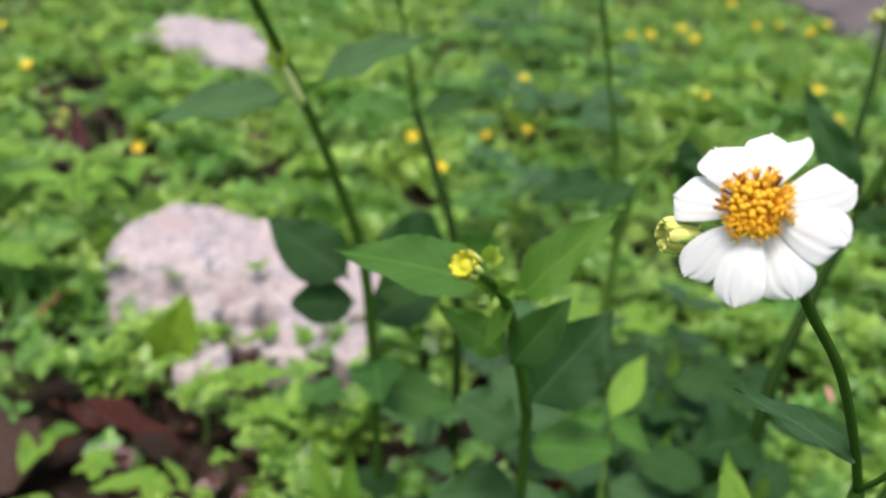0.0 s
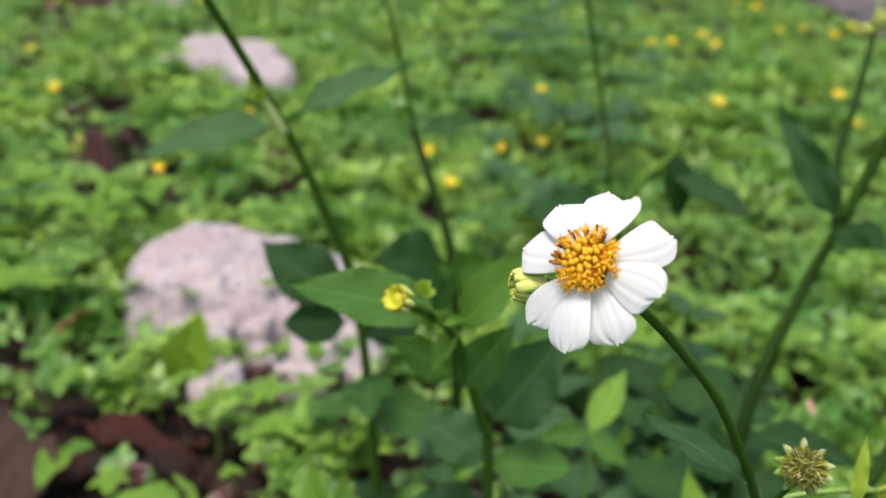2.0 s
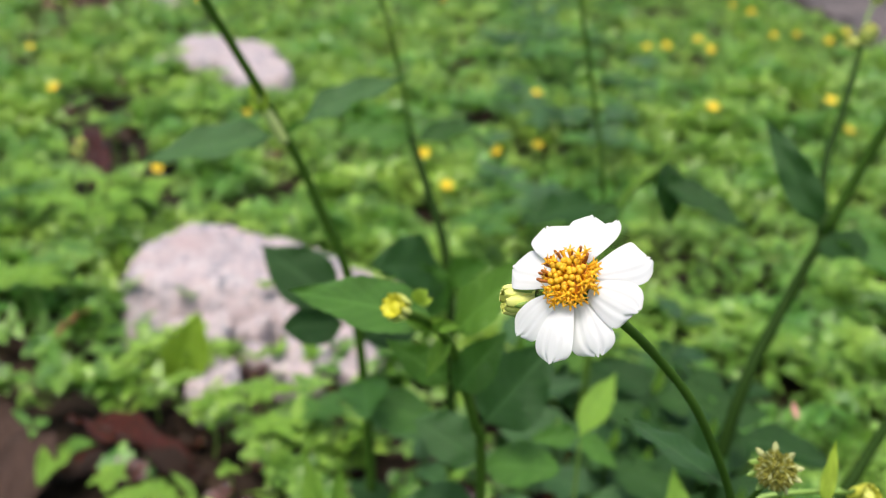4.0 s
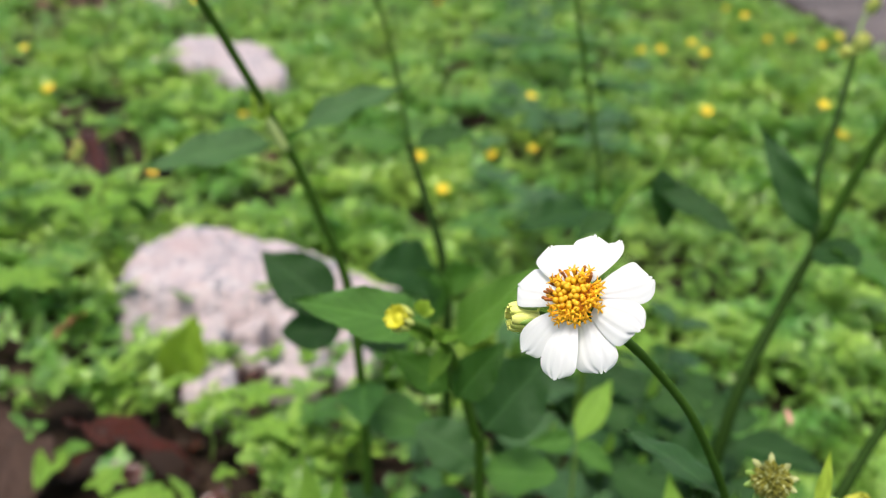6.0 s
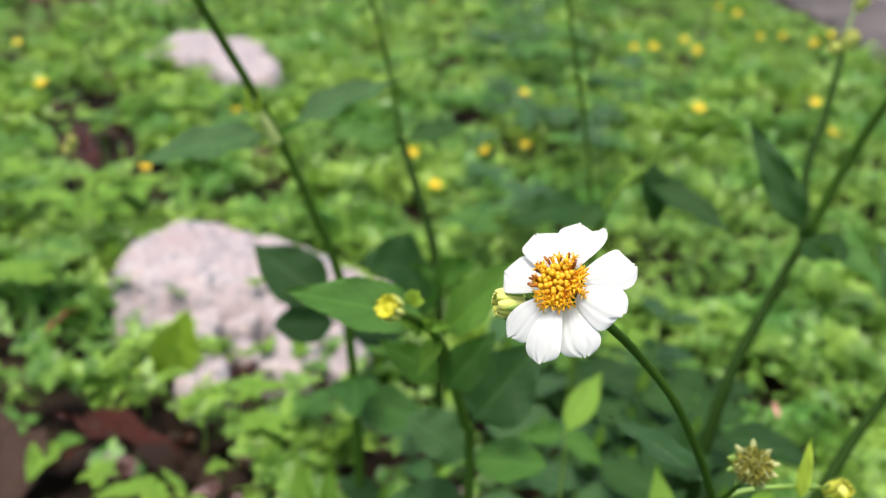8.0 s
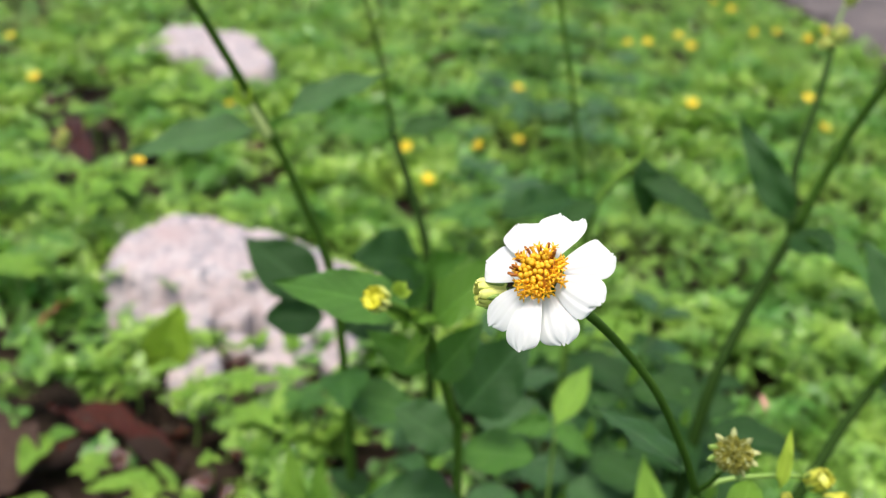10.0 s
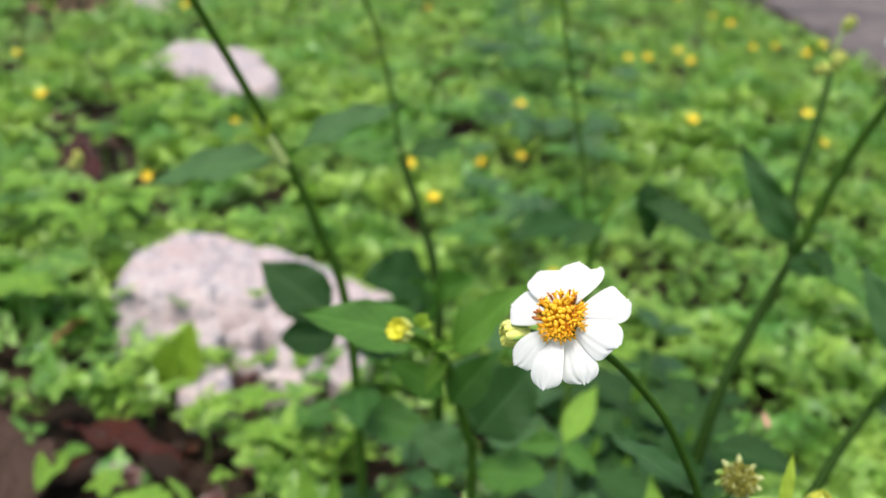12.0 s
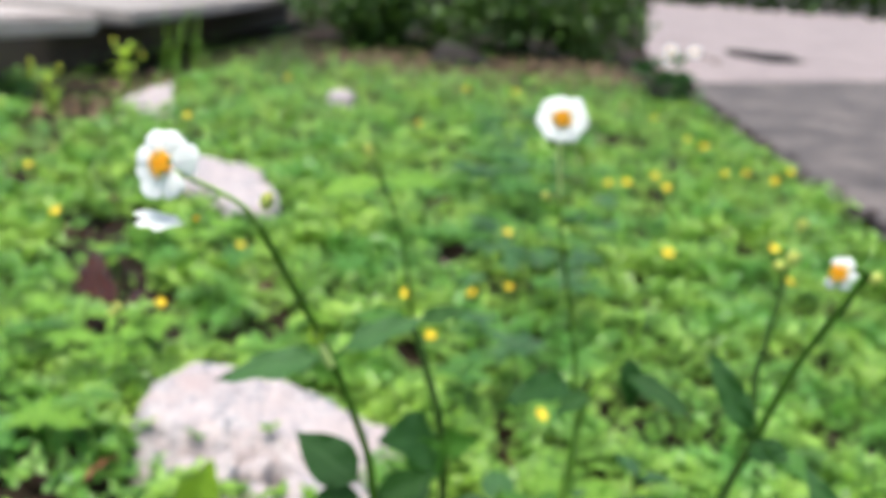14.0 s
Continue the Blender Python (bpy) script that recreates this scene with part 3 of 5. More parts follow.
def stone(name, outline, facets, bottom, seed, label, rough=0.010):
    """A boulder: an outline in plan, cut by facets (height at a point, the point, slopes along x and y), with broken rims."""
    c = Vector((sum(x for x, _ in outline), sum(y for _, y in outline), 0)) / len(outline)
    polar = sorted((math.atan2(y - c.y, x - c.x), math.hypot(x - c.x, y - c.y)) for x, y in outline)
    ang = [a for a, _ in polar]
    rad = [r for _, r in polar]

    def reach(a):
        return float(np.interp(a, [ang[-1] - 2 * math.pi] + ang + [ang[0] + 2 * math.pi], [rad[-1]] + rad + [rad[0]]))

    def height(x, y):
        z, slope = min((z0 + gx * (x - px) + gy * (y - py), math.hypot(gx, gy)) for z0, px, py, gx, gy in facets)
        broken = rough * (2.6 if slope > 0.7 else 1.0)  # steep faces are rough breaks
        z += rough * 0.55 * noise.noise((x * 14 + seed, y * 14, 0.3)) + broken * 0.35 * noise.noise((x * 38, y * 38, seed)) + broken * 0.22 * noise.noise((x * 95, y * 95, seed))
        return max(z, bottom + 0.02)

    STONES.append((c.x, c.y, reach))
    rings = [0.04, 0.15, 0.28, 0.40, 0.52, 0.62, 0.71, 0.79, 0.86, 0.92, 0.965, 1.0]
    seg = 110
    verts, faces = [], []
    for i, f in enumerate(rings + [1.03, 1.05, 1.06]):
        for k in range(seg):
            a = -math.pi + 2 * math.pi * k / seg
            side = i >= len(rings)
            jag = 1 + 0.035 * noise.noise((3 * math.cos(a) + seed, 3 * math.sin(a), 0)) + 0.02 * noise.noise((11 * math.cos(a), 11 * math.sin(a), seed))
            r = reach(a) * f * jag
            x, y = c.x + r * math.cos(a), c.y + r * math.sin(a)
            z = height(x, y)
            if f > 0.9 and not side:
                z -= 0.010 * ((f - 0.9) / 0.1) ** 2
            if side:
                step = (i - len(rings) + 1) / 3
                z = (z - 0.010) * (1 - step) + bottom * step
            verts.append((x - c.x, y - c.y, z - bottom))
    for i in range(len(rings) + 2):
        for k in range(seg):
            k2 = (k + 1) % seg
            faces.append((i * seg + k, (i + 1) * seg + k, (i + 1) * seg + k2, i * seg + k2))
    faces.append(tuple(range(seg)))
    ob = new(name, mesh_from(name, verts, faces, M_GRANITE))
    ob.location = (c.x, c.y, bottom)
    return tagged(ob, label, "stone", "pink granite stones")


stone("stone", [(-0.322, 1.130), (-0.312, 1.180), (-0.296, 1.222), (-0.265, 1.232), (-0.215, 1.226), (-0.168, 1.192), (-0.11, 1.172), (-0.055, 1.158), (0.0, 1.125), (0.052, 1.118), (0.063, 1.080), (0.035, 1.02), (-0.005, 0.985), (-0.064, 0.955), (-0.10, 0.945), (-0.14, 0.95), (-0.18, 0.94), (-0.22, 0.955), (-0.275, 0.98), (-0.315, 1.05)],
      [(-0.008, -0.22, 1.12, 0.0, 0.02), (-0.012, -0.20, 1.040, 0.03, 1.7), (-0.014, -0.13, 1.09, -0.16, 0.10), (-0.012, -0.30, 1.06, 0.55, 0.20), (-0.022, 0.0, 1.08, -0.35, 0.25)],
      SOIL - 0.05, 3, "large flat pink granite stone speckled grey, sunk in ground cover", 0.014)
# broken pieces along the front of the large stone
chip = random.Random(9)
for cx, cy, half, top in ((-0.238, 0.995, 0.026, -0.052), (-0.187, 0.985, 0.030, -0.046), (-0.140, 1.000, 0.022, -0.040), (-0.128, 0.966, 0.019, -0.056), (-0.085, 1.010, 0.026, -0.040), (-0.042, 1.000, 0.022, -0.046), (-0.020, 1.022, 0.020, -0.036)):
    rim = [(cx + half * chip.uniform(0.75, 1.25) * math.cos(a), cy + half * chip.uniform(0.6, 1.0) * math.sin(a)) for a in (0.2, 1.1, 2.2, 3.3, 4.3, 5.3)]
    stone("stone", rim, [(top, cx, cy, chip.uniform(-0.4, 0.4), chip.uniform(0.1, 0.5)), (top + 0.002, cx, cy - 0.3 * half, chip.uniform(-0.5, 0.5), 0.9)], SOIL - 0.03, chip.randint(20, 60), "broken grey-pink granite piece against the large stone", 0.010)
stone("stone", [(-0.180, 0.872), (-0.177, 0.912), (-0.152, 0.928), (-0.130, 0.900), (-0.133, 0.872), (-0.150, 0.858)], [(-0.050, -0.155, 0.90, 0.1, 0.25), (-0.052, -0.14, 0.89, -0.5, 0.2)], SOIL - 0.03, 8, "small pale granite stone half buried in leaves", 0.012)
stone("stone", [(-0.108, 0.955), (-0.094, 0.982), (-0.058, 0.985), (-0.040, 0.945), (-0.052, 0.902), (-0.088, 0.910)], [(-0.046, -0.075, 0.945, 0.1, 0.3), (-0.045, -0.06, 0.93, -0.4, 0.4)], SOIL - 0.03, 6, "broken pink granite piece in front of the large stone", 0.012)
stone("stone", [(-0.024, 0.965), (-0.006, 0.985), (0.010, 0.947), (0.002, 0.896), (-0.018, 0.915)], [(-0.046, -0.005, 0.94, 0.2, 0.2)], SOIL - 0.03, 5, "small grey-pink granite stone beside the large one", 0.012)
stone("stone", [(-0.84, 2.58), (-0.80, 2.68), (-0.68, 2.72), (-0.58, 2.63), (-0.46, 2.43), (-0.365, 2.24), (-0.37, 2.18), (-0.46, 2.17), (-0.56, 2.33), (-0.70, 2.49)],
      [(0.004, -0.55, 2.4, 0.03, 0.02), (0.005, -0.62, 2.40, 0.5, 0.2), (-0.005, -0.42, 2.12, 0.1, 0.5)], SOIL - 0.05, 13, "long pink granite stone lying in the ground cover", 0.02)
stone("stone", [(-1.36, 3.92), (-1.36, 4.10), (-1.28, 4.18), (-1.19, 4.05), (-1.17, 3.90), (-1.26, 3.84)], [(-0.015, -1.3, 4.0, 0.3, 0.1), (-0.02, -1.25, 3.95, -0.4, 0.5)], SOIL - 0.05, 17, "pale granite stone by the dark back edge", 0.03)
stone("stone", [(-0.53, 4.32), (-0.52, 4.40), (-0.46, 4.42), (-0.42, 4.36), (-0.45, 4.28)], [(0.02, -0.47, 4.35, 0.0, 0.1)], SOIL - 0.05, 19, "small whitish stone among low plants", 0.02)


# ---- ground cover: uncounted small leaves ----
def in_stone(x, y):
    for cx, cy, reach in STONES:
        d = math.hypot(x - cx, y - cy)
        if d < 0.5 and d < reach(math.atan2(y - cy, x - cx)) * 0.93:
            return True
    return False


def bare(x, y):
    """Patches of open soil and litter."""
    if x < -0.115 + 0.02 * noise.noise((y * 30, 5.0, 0)) and y < 0.73 - 0.22 * x * 1.2 + 0.015 * noise.noise((x * 25, 2.0, 0)):
        return 0.985
    if ((x + 0.215) / 0.15) ** 2 + ((y - 0.735 + 0.15 * (x + 0.2)) / 0.088) ** 2 < 1:
        return 0.965
    if abs(x + 0.55 + 0.50 * (y - 1.62)) < 0.085 + 0.03 * noise.noise((y * 8, 1.0, 0)) and 1.36 < y < 2.15:
        return 0.96
    if y > 4.4 and x > -1.4:
        return min(0.96, (y - 4.7) * 0.42 + 0.2 * noise.noise((x * 3, y * 2, 1.0)))
    if x < -1.30 + 0.10 * noise.noise((y * 2, 3.0, 0)) and y > 3.3 or x < -0.20 * y - 0.95:
        return 0.93
    if x < -0.20 * y - 0.62:
        return 0.7
    if ((x + 0.003) / 0.03) ** 2 + ((y - 0.88) / 0.06) ** 2 < 1:
        return 0.85
    if ((x + 0.19) / 0.045) ** 2 + ((y - 0.875) / 0.045) ** 2 < 1:
        return 0.6
    if ((x - 0.79) / 0.12) ** 2 + ((y - 3.98) / 0.16) ** 2 < 1 or ((x - 0.90) / 0.05) ** 2 + ((y - 3.42) / 0.12) ** 2 < 1:
        return 0.95
    if ((x + 0.02) / 0.16) ** 2 + ((y - 0.55) / 0.2) ** 2 < 1:
        return 0.45
    if 0.02 < x < 0.30 and 0.42 < y < 0.90:
        return 0.95
    if x < -0.21 and y < 1.02 and noise.noise((x * 26, y * 22, 4.0)) > -0.12:
        return 0.88
    return 0.0


def leaflet_shape(seed, lobes):
    """A small lobed leaf as a fan of faces: tip +y, about one long."""
    rng = random.Random(seed)
    out = [(0.0, 0.0)]
    n = 6
    for i in range(1, n):
        v = i / n
        w = 0.34 * math.sin(math.pi * v ** 0.8) ** 0.8
        w *= 1 + lobes * (0.5 if i % 2 else -0.5)
        out.append((w, v + rng.uniform(-0.03, 0.03)))
    right = out[1:]
    spine = [(0, 0.0), (0, 0.35), (0, 0.7), (0, 1.0)]
    verts = [(x, y, -0.12 * y * y) for x, y in spine]
    uv = [(0.5, y) for _, y in spine]
    faces = []
    for sgn in (1, -1):
        start = len(verts)
        for x, y in right:
            verts.append((sgn * x, y, 0.28 * x - 0.12 * y * y))
            uv.append((0.5 + sgn * 0.5, y))
        ids = list(range(start, start + len(right)))
        third = len(ids) // 3
        groups = ((0, 1, ids[:third + 1]), (1, 2, ids[third:2 * third + 1]), (2, 3, ids[2 * third:]))
        for a, b, chain in groups:
            face = [a] + chain + [b]
            faces.append(tuple(face if sgn > 0 else face[::-1]))
    return np.array(verts), faces, np.array(uv)


def scatter_cover(name, count, region, size, lift, seed, label, skip=None):
    """Many small leaves in little whorls, in one mesh."""
    rng = np.random.default_rng(seed)
    shapes = [leaflet_shape(i, l) for i, l in enumerate((0.25, 0.4, 0.15))]
    all_v, all_f, all_uv = [], [], []
    total = 0
    made = 0
    while made < count:
        y = region[0] + (region[1] - region[0]) * rng.random() ** region[4]
        half = region[2] + region[3] * y
        x = 0.06 * y + half * (2 * rng.random() - 1)
        if x > edge_x(y) - 0.05 + 0.07 * rng.random() or in_stone(x, y) and rng.random() < 0.996 or rng.random() < bare(x, y):
            continue
        coarse = y < 1.12 and x < 0.02
        if coarse and rng.random() < 0.62:
            continue
        clump = 0.5 + 0.5 * noise.noise((x * 6.5, y * 6.5, 3.0)) + 0.35 * noise.noise((x * 19, y * 19, 7.0))
        if rng.random() > 0.05 + 2.6 * (clump - (0.16 if x > 0.22 and y < 1.8 else 0.28)):
            continue
        h = SOIL + lift[0] + (lift[1] - lift[0]) * max(0.0, min(1.1, clump)) * (0.35 + 0.65 * rng.random() ** 0.6)
        n_leaf = rng.integers(3, 6)
        turn = rng.random() * 6.28
        s0 = size * (0.65 + 0.7 * rng.random()) * (0.8 + 0.05 * min(y, 2.5)) * (1 + 1.1 * max(0.0, noise.noise((x * 4.2, y * 4.2, 21.0))))
        if coarse:
            s0 *= 1.45
        elif y < 1.6 and x > 0.25:
            s0 *= 0.72
        lean_x, lean_y = rng.normal(0, 0.35, 2)
        for k in range(n_leaf):
            v, f, uv = shapes[rng.integers(0, 3)]
            a = turn + 6.283 * k / n_leaf + rng.normal(0, 0.25)
            tilt = rng.normal(0.15, 0.35)
            s = s0 * (0.7 + 0.5 * rng.random())
            ca, sa, ct, st = math.cos(a), math.sin(a), math.cos(tilt), math.sin(tilt)
            px, py, pz = v[:, 0] * s, (v[:, 1] * ct - v[:, 2] * st + 0.12) * s, (v[:, 1] * st + v[:, 2] * ct) * s
            wx, wy = px * ca - py * sa, px * sa + py * ca
            wz = pz + wx * lean_x + wy * lean_y
            all_v.append(np.stack([wx + x, wy + y, wz + h], 1))
            all_uv.append(uv)
            all_f += [tuple(i + total for i in g) for g in f]
            total += len(v)
        made += n_leaf
    me = mesh_from(name, np.concatenate(all_v), all_f, M_COVER, np.concatenate(all_uv))
    return tagged(new(name, me), label, "ground cover", kind="stuff")


scatter_cover("ground_cover", 90000, (0.45, 2.2, 0.24, 0.45, 1.3), 0.0132, (0.006, 0.098), 1, "dense bright green low creeping plants with lobed leaves")
def fill_cover(count, seed):
    """The rest of the bed, beside and behind the camera, with coarser leaves."""
    rng = np.random.default_rng(seed)
    shapes = [leaflet_shape(i + 10, l) for i, l in enumerate((0.25, 0.4))]
    vs, fs, uvs, total = [], [], [], 0
    while len(vs) < count:
        y = rng.uniform(-2.5, 8.0)
        x = rng.uniform(-2.1, 2.0)
        half = 0.24 + 0.45 * y
        if x > edge_x(y) - 0.05 or (y > 0.45 and abs(x - 0.06 * y) < half) or in_stone(x, y):
            continue
        if rng.random() > 0.5 + 0.6 * noise.noise((x * 3, y * 3, 9.0)):
            continue
        v, f, uv = shapes[rng.integers(0, 2)]
        q = np.array(Euler((rng.normal(0.1, 0.4), rng.normal(0, 0.4), rng.uniform(0, 6.28))).to_matrix()) * rng.uniform(0.025, 0.05)
        vs.append(v @ q.T + np.array((x, y, SOIL + 0.02 + 0.06 * rng.random())))
        uvs.append(uv)
        fs += [tuple(k + total for k in g) for g in f]
        total += len(v)
    me = mesh_from("ground_cover", np.concatenate(vs), fs, M_COVER, np.concatenate(uvs))
    tagged(new("ground_cover", me), "low green creeping plants over the rest of the bed", "ground cover", kind="stuff")


fill_cover(22000, 12)
scatter_cover("ground_cover", 92000, (2.0, 8.2, 0.35, 0.47, 1.3), 0.0155, (0.012, 0.110), 2, "carpet of low green creeping plants running to the path")


# ---- the flowering plants ----
# the near plant, with the open white flower
near_plant = thing("flowering_plant", (0.205, 0.33, SOIL), "green-stemmed wildflower with one open white flower, buds and seed head", "plant", "white-flowered wild plants")
to_eye = Vector((-0.014, -0.159, 0.068)).normalized()
right = Vector((1, -0.06, 0)).normalized()
upv = right.cross(-to_eye).normalized()
nrm = (to_eye + 0.42 * upv - 0.38 * right).normalized()
HEAD = Vector((0.1366, 0.2138, 0.3711))
near_petals = [(168, 14.2, 9.2), (124, 14.3, 8.8), (87, 14.8, 7.6), (64, 14.6, 4.4), (25, 15.2, 9.0), (-22, 14.6, 9.2), (-64, 15.6, 8.8), (-95, 16.8, 8.0), (-134, 15.4, 7.8)]
daisy(near_plant, HEAD, nrm, 0.014, [(d, l * 0.001, w * 0.001) for d, l, w in near_petals], 0.0043, 4, up=upv, droop=0.12, fine=True, label="open white daisy flower with a golden disc", lift=0.0013)
NODE = (0.192, 0.267, 0.282)
add_stem(near_plant, [(0.205, 0.33, SOIL), (0.202, 0.31, 0.05), (0.197, 0.285, 0.2), NODE], 0.0024, 0.0019)
add_stem(near_plant, [NODE, (0.185, 0.260, 0.2993), (0.1725, 0.2493, 0.3243), (0.160, 0.241, 0.3417), (0.1475, 0.2235, 0.3590), tuple(HEAD - nrm * 0.0052)], 0.0012, 0.0010)
bud(near_plant, (0.1296, 0.2205, 0.3640), (-0.96, -0.26, 0.02), 0.0064, 0.0039)
add_stem(near_plant, [(0.143, 0.222, 0.361), (0.136, 0.2220, 0.3622), (0.1298, 0.2206, 0.3640)], 0.0010, 0.0009, M_MIDSTEM)
seed_head(near_plant, (0.196, 0.253, 0.305), (-0.25, -0.85, 0.35), 0.0052)
add_stem(near_plant, [NODE, (0.194, 0.261, 0.290), (0.1965, 0.257, 0.300)], 0.0008, 0.0007)
add_stem(near_plant, [NODE, (0.200, 0.268, 0.286), (0.212, 0.270, 0.287), (0.226, 0.278, 0.282)], 0.0008, 0.0007, M_PALESTEM)
add_leaf(near_plant, (0.185, 0.258, 0.296), (0.161, 0.277, 0.306), M_SOFTLEAF, "lance", (0.25, -0.5, 1), 1.25)
add_leaf(near_plant, (0.2165, 0.268, 0.284), (0.2168, 0.269, 0.3040), M_LIMELEAF, "long", (-0.3, -0.9, 0.5), 0.62, "bright green young leaf")
add_leaf(near_plant, (0.208, 0.269, 0.2865), (0.203, 0.258, 0.277), M_YOUNG, "round", (0, -0.5, 1), 1.0)
for p, d, s in (((0.230, 0.279, 0.2795), (0.2, -0.7, 0.7), 1.4), ((0.237, 0.281, 0.272), (0.5, -0.7, 0.4), 1.2), ((0.222, 0.276, 0.276), (-0.2, -0.8, 0.3), 0.7)):
    bud(near_plant, p, d, 0.0058 * s, 0.0030 * s, M_LIMEBUD)
add_stem(near_plant, [(0.222, 0.277, 0.284), (0.231, 0.281, 0.278), (0.237, 0.282, 0.272)], 0.0007, 0.0006, M_PALESTEM)


# the plant behind it, with a spent yellow head and paired leaves
E_BASE = (0.128, 0.43, SOIL)
mid_plant = thing("flowering_plant", E_BASE, "leafy wildflower with a petal-less yellow flower head", "plant", "white-flowered wild plants")
add_stem(mid_plant, [E_BASE, (0.126, 0.415, 0.05), (0.1229, 0.3983, 0.2009), (0.1193, 0.3781, 0.2341), (0.1142, 0.3661, 0.2595), (0.1088, 0.3516, 0.2844), (0.1015, 0.3316, 0.3029), (0.094, 0.316, 0.314)], 0.0026, 0.0015, M_MIDSTEM)
for tip in ((0.094, 0.326, 0.306), (0.107, 0.322, 0.308), (0.113, 0.335, 0.300), (0.098, 0.335, 0.294)):
    add_leaf(mid_plant, (0.1025, 0.333, 0.301), tip, M_YOUNG, "young", (0, -1, 0.3), 1.2)
bud(mid_plant, (0.095, 0.315, 0.3145), (-0.50, -0.62, 0.5), 0.0078, 0.0040, M_BUD, "spent yellow flower head without petals", True)
for tip in ((0.1015, 0.318, 0.3205), (0.1035, 0.320, 0.3165), (0.0995, 0.317, 0.3210)):
    add_leaf(mid_plant, (0.0985, 0.320, 0.3150), tip, M_LIMELEAF, "round", (0, -1, 0.4), 0.9)
bud(mid_plant, (0.099, 0.325, 0.302), (-0.1, -0.7, -0.4), 0.0042, 0.0020, M_PALESTEM)
add_leaf(mid_plant, (0.104, 0.342, 0.298), (0.052, 0.338, 0.312), M_MIDLEAF, "long", (0.1, -0.75, 0.8), 1.15)
add_leaf(mid_plant, (0.111, 0.356, 0.262), (0.128, 0.352, 0.290), M_MIDLEAF, "broad", (-0.1, -0.8, 0.5), 0.95)
add_leaf(mid_plant, (0.109, 0.352, 0.268), (0.086, 0.350, 0.286), M_FRESHLEAF, "ovate", (0.2, -0.8, 0.5), 1.0)
add_leaf(mid_plant, (0.110, 0.345, 0.292), (0.134, 0.330, 0.330), M_FRESHLEAF, "ovate", (-0.35, -0.8, 0.6), 0.8)
add_leaf(mid_plant, (0.108, 0.350, 0.290), (0.101, 0.340, 0.276), M_YOUNG, "young", (0, -1, 0.2), 1.0)
add_leaf(mid_plant, (0.123, 0.398, 0.222), (0.149, 0.389, 0.268), M_SOFTLEAF, "broad", (-0.3, -0.9, 0.35), 1.15)
add_leaf(mid_plant, (0.122, 0.396, 0.205), (0.096, 0.390, 0.229), M_SOFTLEAF, "round", (0.2, -0.5, 0.9), 1.0)
add_leaf(mid_plant, (0.124, 0.396, 0.203), (0.155, 0.384, 0.213), M_MIDLEAF, "round", (0, -0.5, 0.9), 1.0)
add_leaf(mid_plant, (0.124, 0.40, 0.175), (0.085, 0.378, 0.190), M_SOFTLEAF, "broad", (0.1, -0.7, 0.8))
add_leaf(mid_plant, (0.124, 0.40, 0.170), (0.145, 0.350, 0.165), M_LEAF, "broad", (0, -0.5, 1))
add_leaf(mid_plant, (0.125, 0.41, 0.13), (0.08, 0.40, 0.12), M_LEAF, "broad", (0, -0.6, 0.9))
add_leaf(mid_plant, (0.125, 0.41, 0.12), (0.175, 0.40, 0.12), M_LEAF, "broad", (0, -0.6, 0.9))

# tall plant by the large stone, flower high above
A_BASE = (0.045, 0.64, SOIL)
tall_plant = thing("flowering_plant", A_BASE, "tall dark-stemmed wildflower leaning over the granite stone, white flower on top", "plant", "white-flowered wild plants")
add_stem(tall_plant, [A_BASE, (0.043, 0.625, 0.06), (0.036, 0.595, 0.19), (0.021, 0.572, 0.255), (0.005, 0.551, 0.307), (-0.011, 0.505, 0.366), (-0.026, 0.450, 0.427)], 0.0039, 0.0019, M_MIDSTEM)
add_stem(tall_plant, [(-0.026, 0.450, 0.427), (-0.032, 0.438, 0.440), (-0.043, 0.431, 0.449), (-0.062, 0.421, 0.460)], 0.0015, 0.0012, M_PALESTEM, "flower_stalk")
A_FL = Vector((-0.071, 0.416, 0.466))
daisy(tall_plant, A_FL, (-0.30, -0.92, 0.28), 0.015, [(14, 0.0225, 0.0165), (66, 0.0185, 0.0150), (112, 0.0190, 0.0140), (158, 0.0170, 0.0140), (205, 0.0175, 0.0140), (252, 0.0200, 0.0150), (306, 0.0200, 0.0160)], 0.0044, 21, droop=0.12, label="open white daisy flower")
daisy(tall_plant, (-0.055, 0.425, 0.435), (0.1, -0.35, 0.9), 0.012, [(166, 0.0330, 0.0090), (182, 0.0310, 0.0110), (196, 0.0250, 0.0090)], 0.0012, 22, droop=0.05, label="smaller white flower with few petals left")
add_stem(tall_plant, [(-0.043, 0.430, 0.449), (-0.050, 0.428, 0.442), (-0.055, 0.4255, 0.434)], 0.0009, 0.0008, M_PALESTEM)
bud(tall_plant, (-0.022, 0.443, 0.440), (0.3, -0.3, 0.8), 0.009, 0.004)
add_leaf(tall_plant, (0.000, 0.551, 0.306), (-0.070, 0.521, 0.302), M_SOFTLEAF, "long", (0.1, -0.6, 0.9), 1.0)
add_leaf(tall_plant, (0.012, 0.553, 0.312), (0.071, 0.552, 0.348), M_SOFTLEAF, "long", (-0.3, -0.6, 0.9), 0.95)
add_leaf(tall_plant, (0.006, 0.548, 0.305), (0.018, 0.535, 0.318), M_MIDLEAF, "young", (0, -0.7, 0.7))
add_stem(tall_plant, [(0.0065, 0.543, 0.304), (0.0015, 0.5375, 0.317), (-0.0020, 0.534, 0.326), (-0.0052, 0.531, 0.338)], 0.0032, 0.0014, M_SHOOT, "side_shoot")
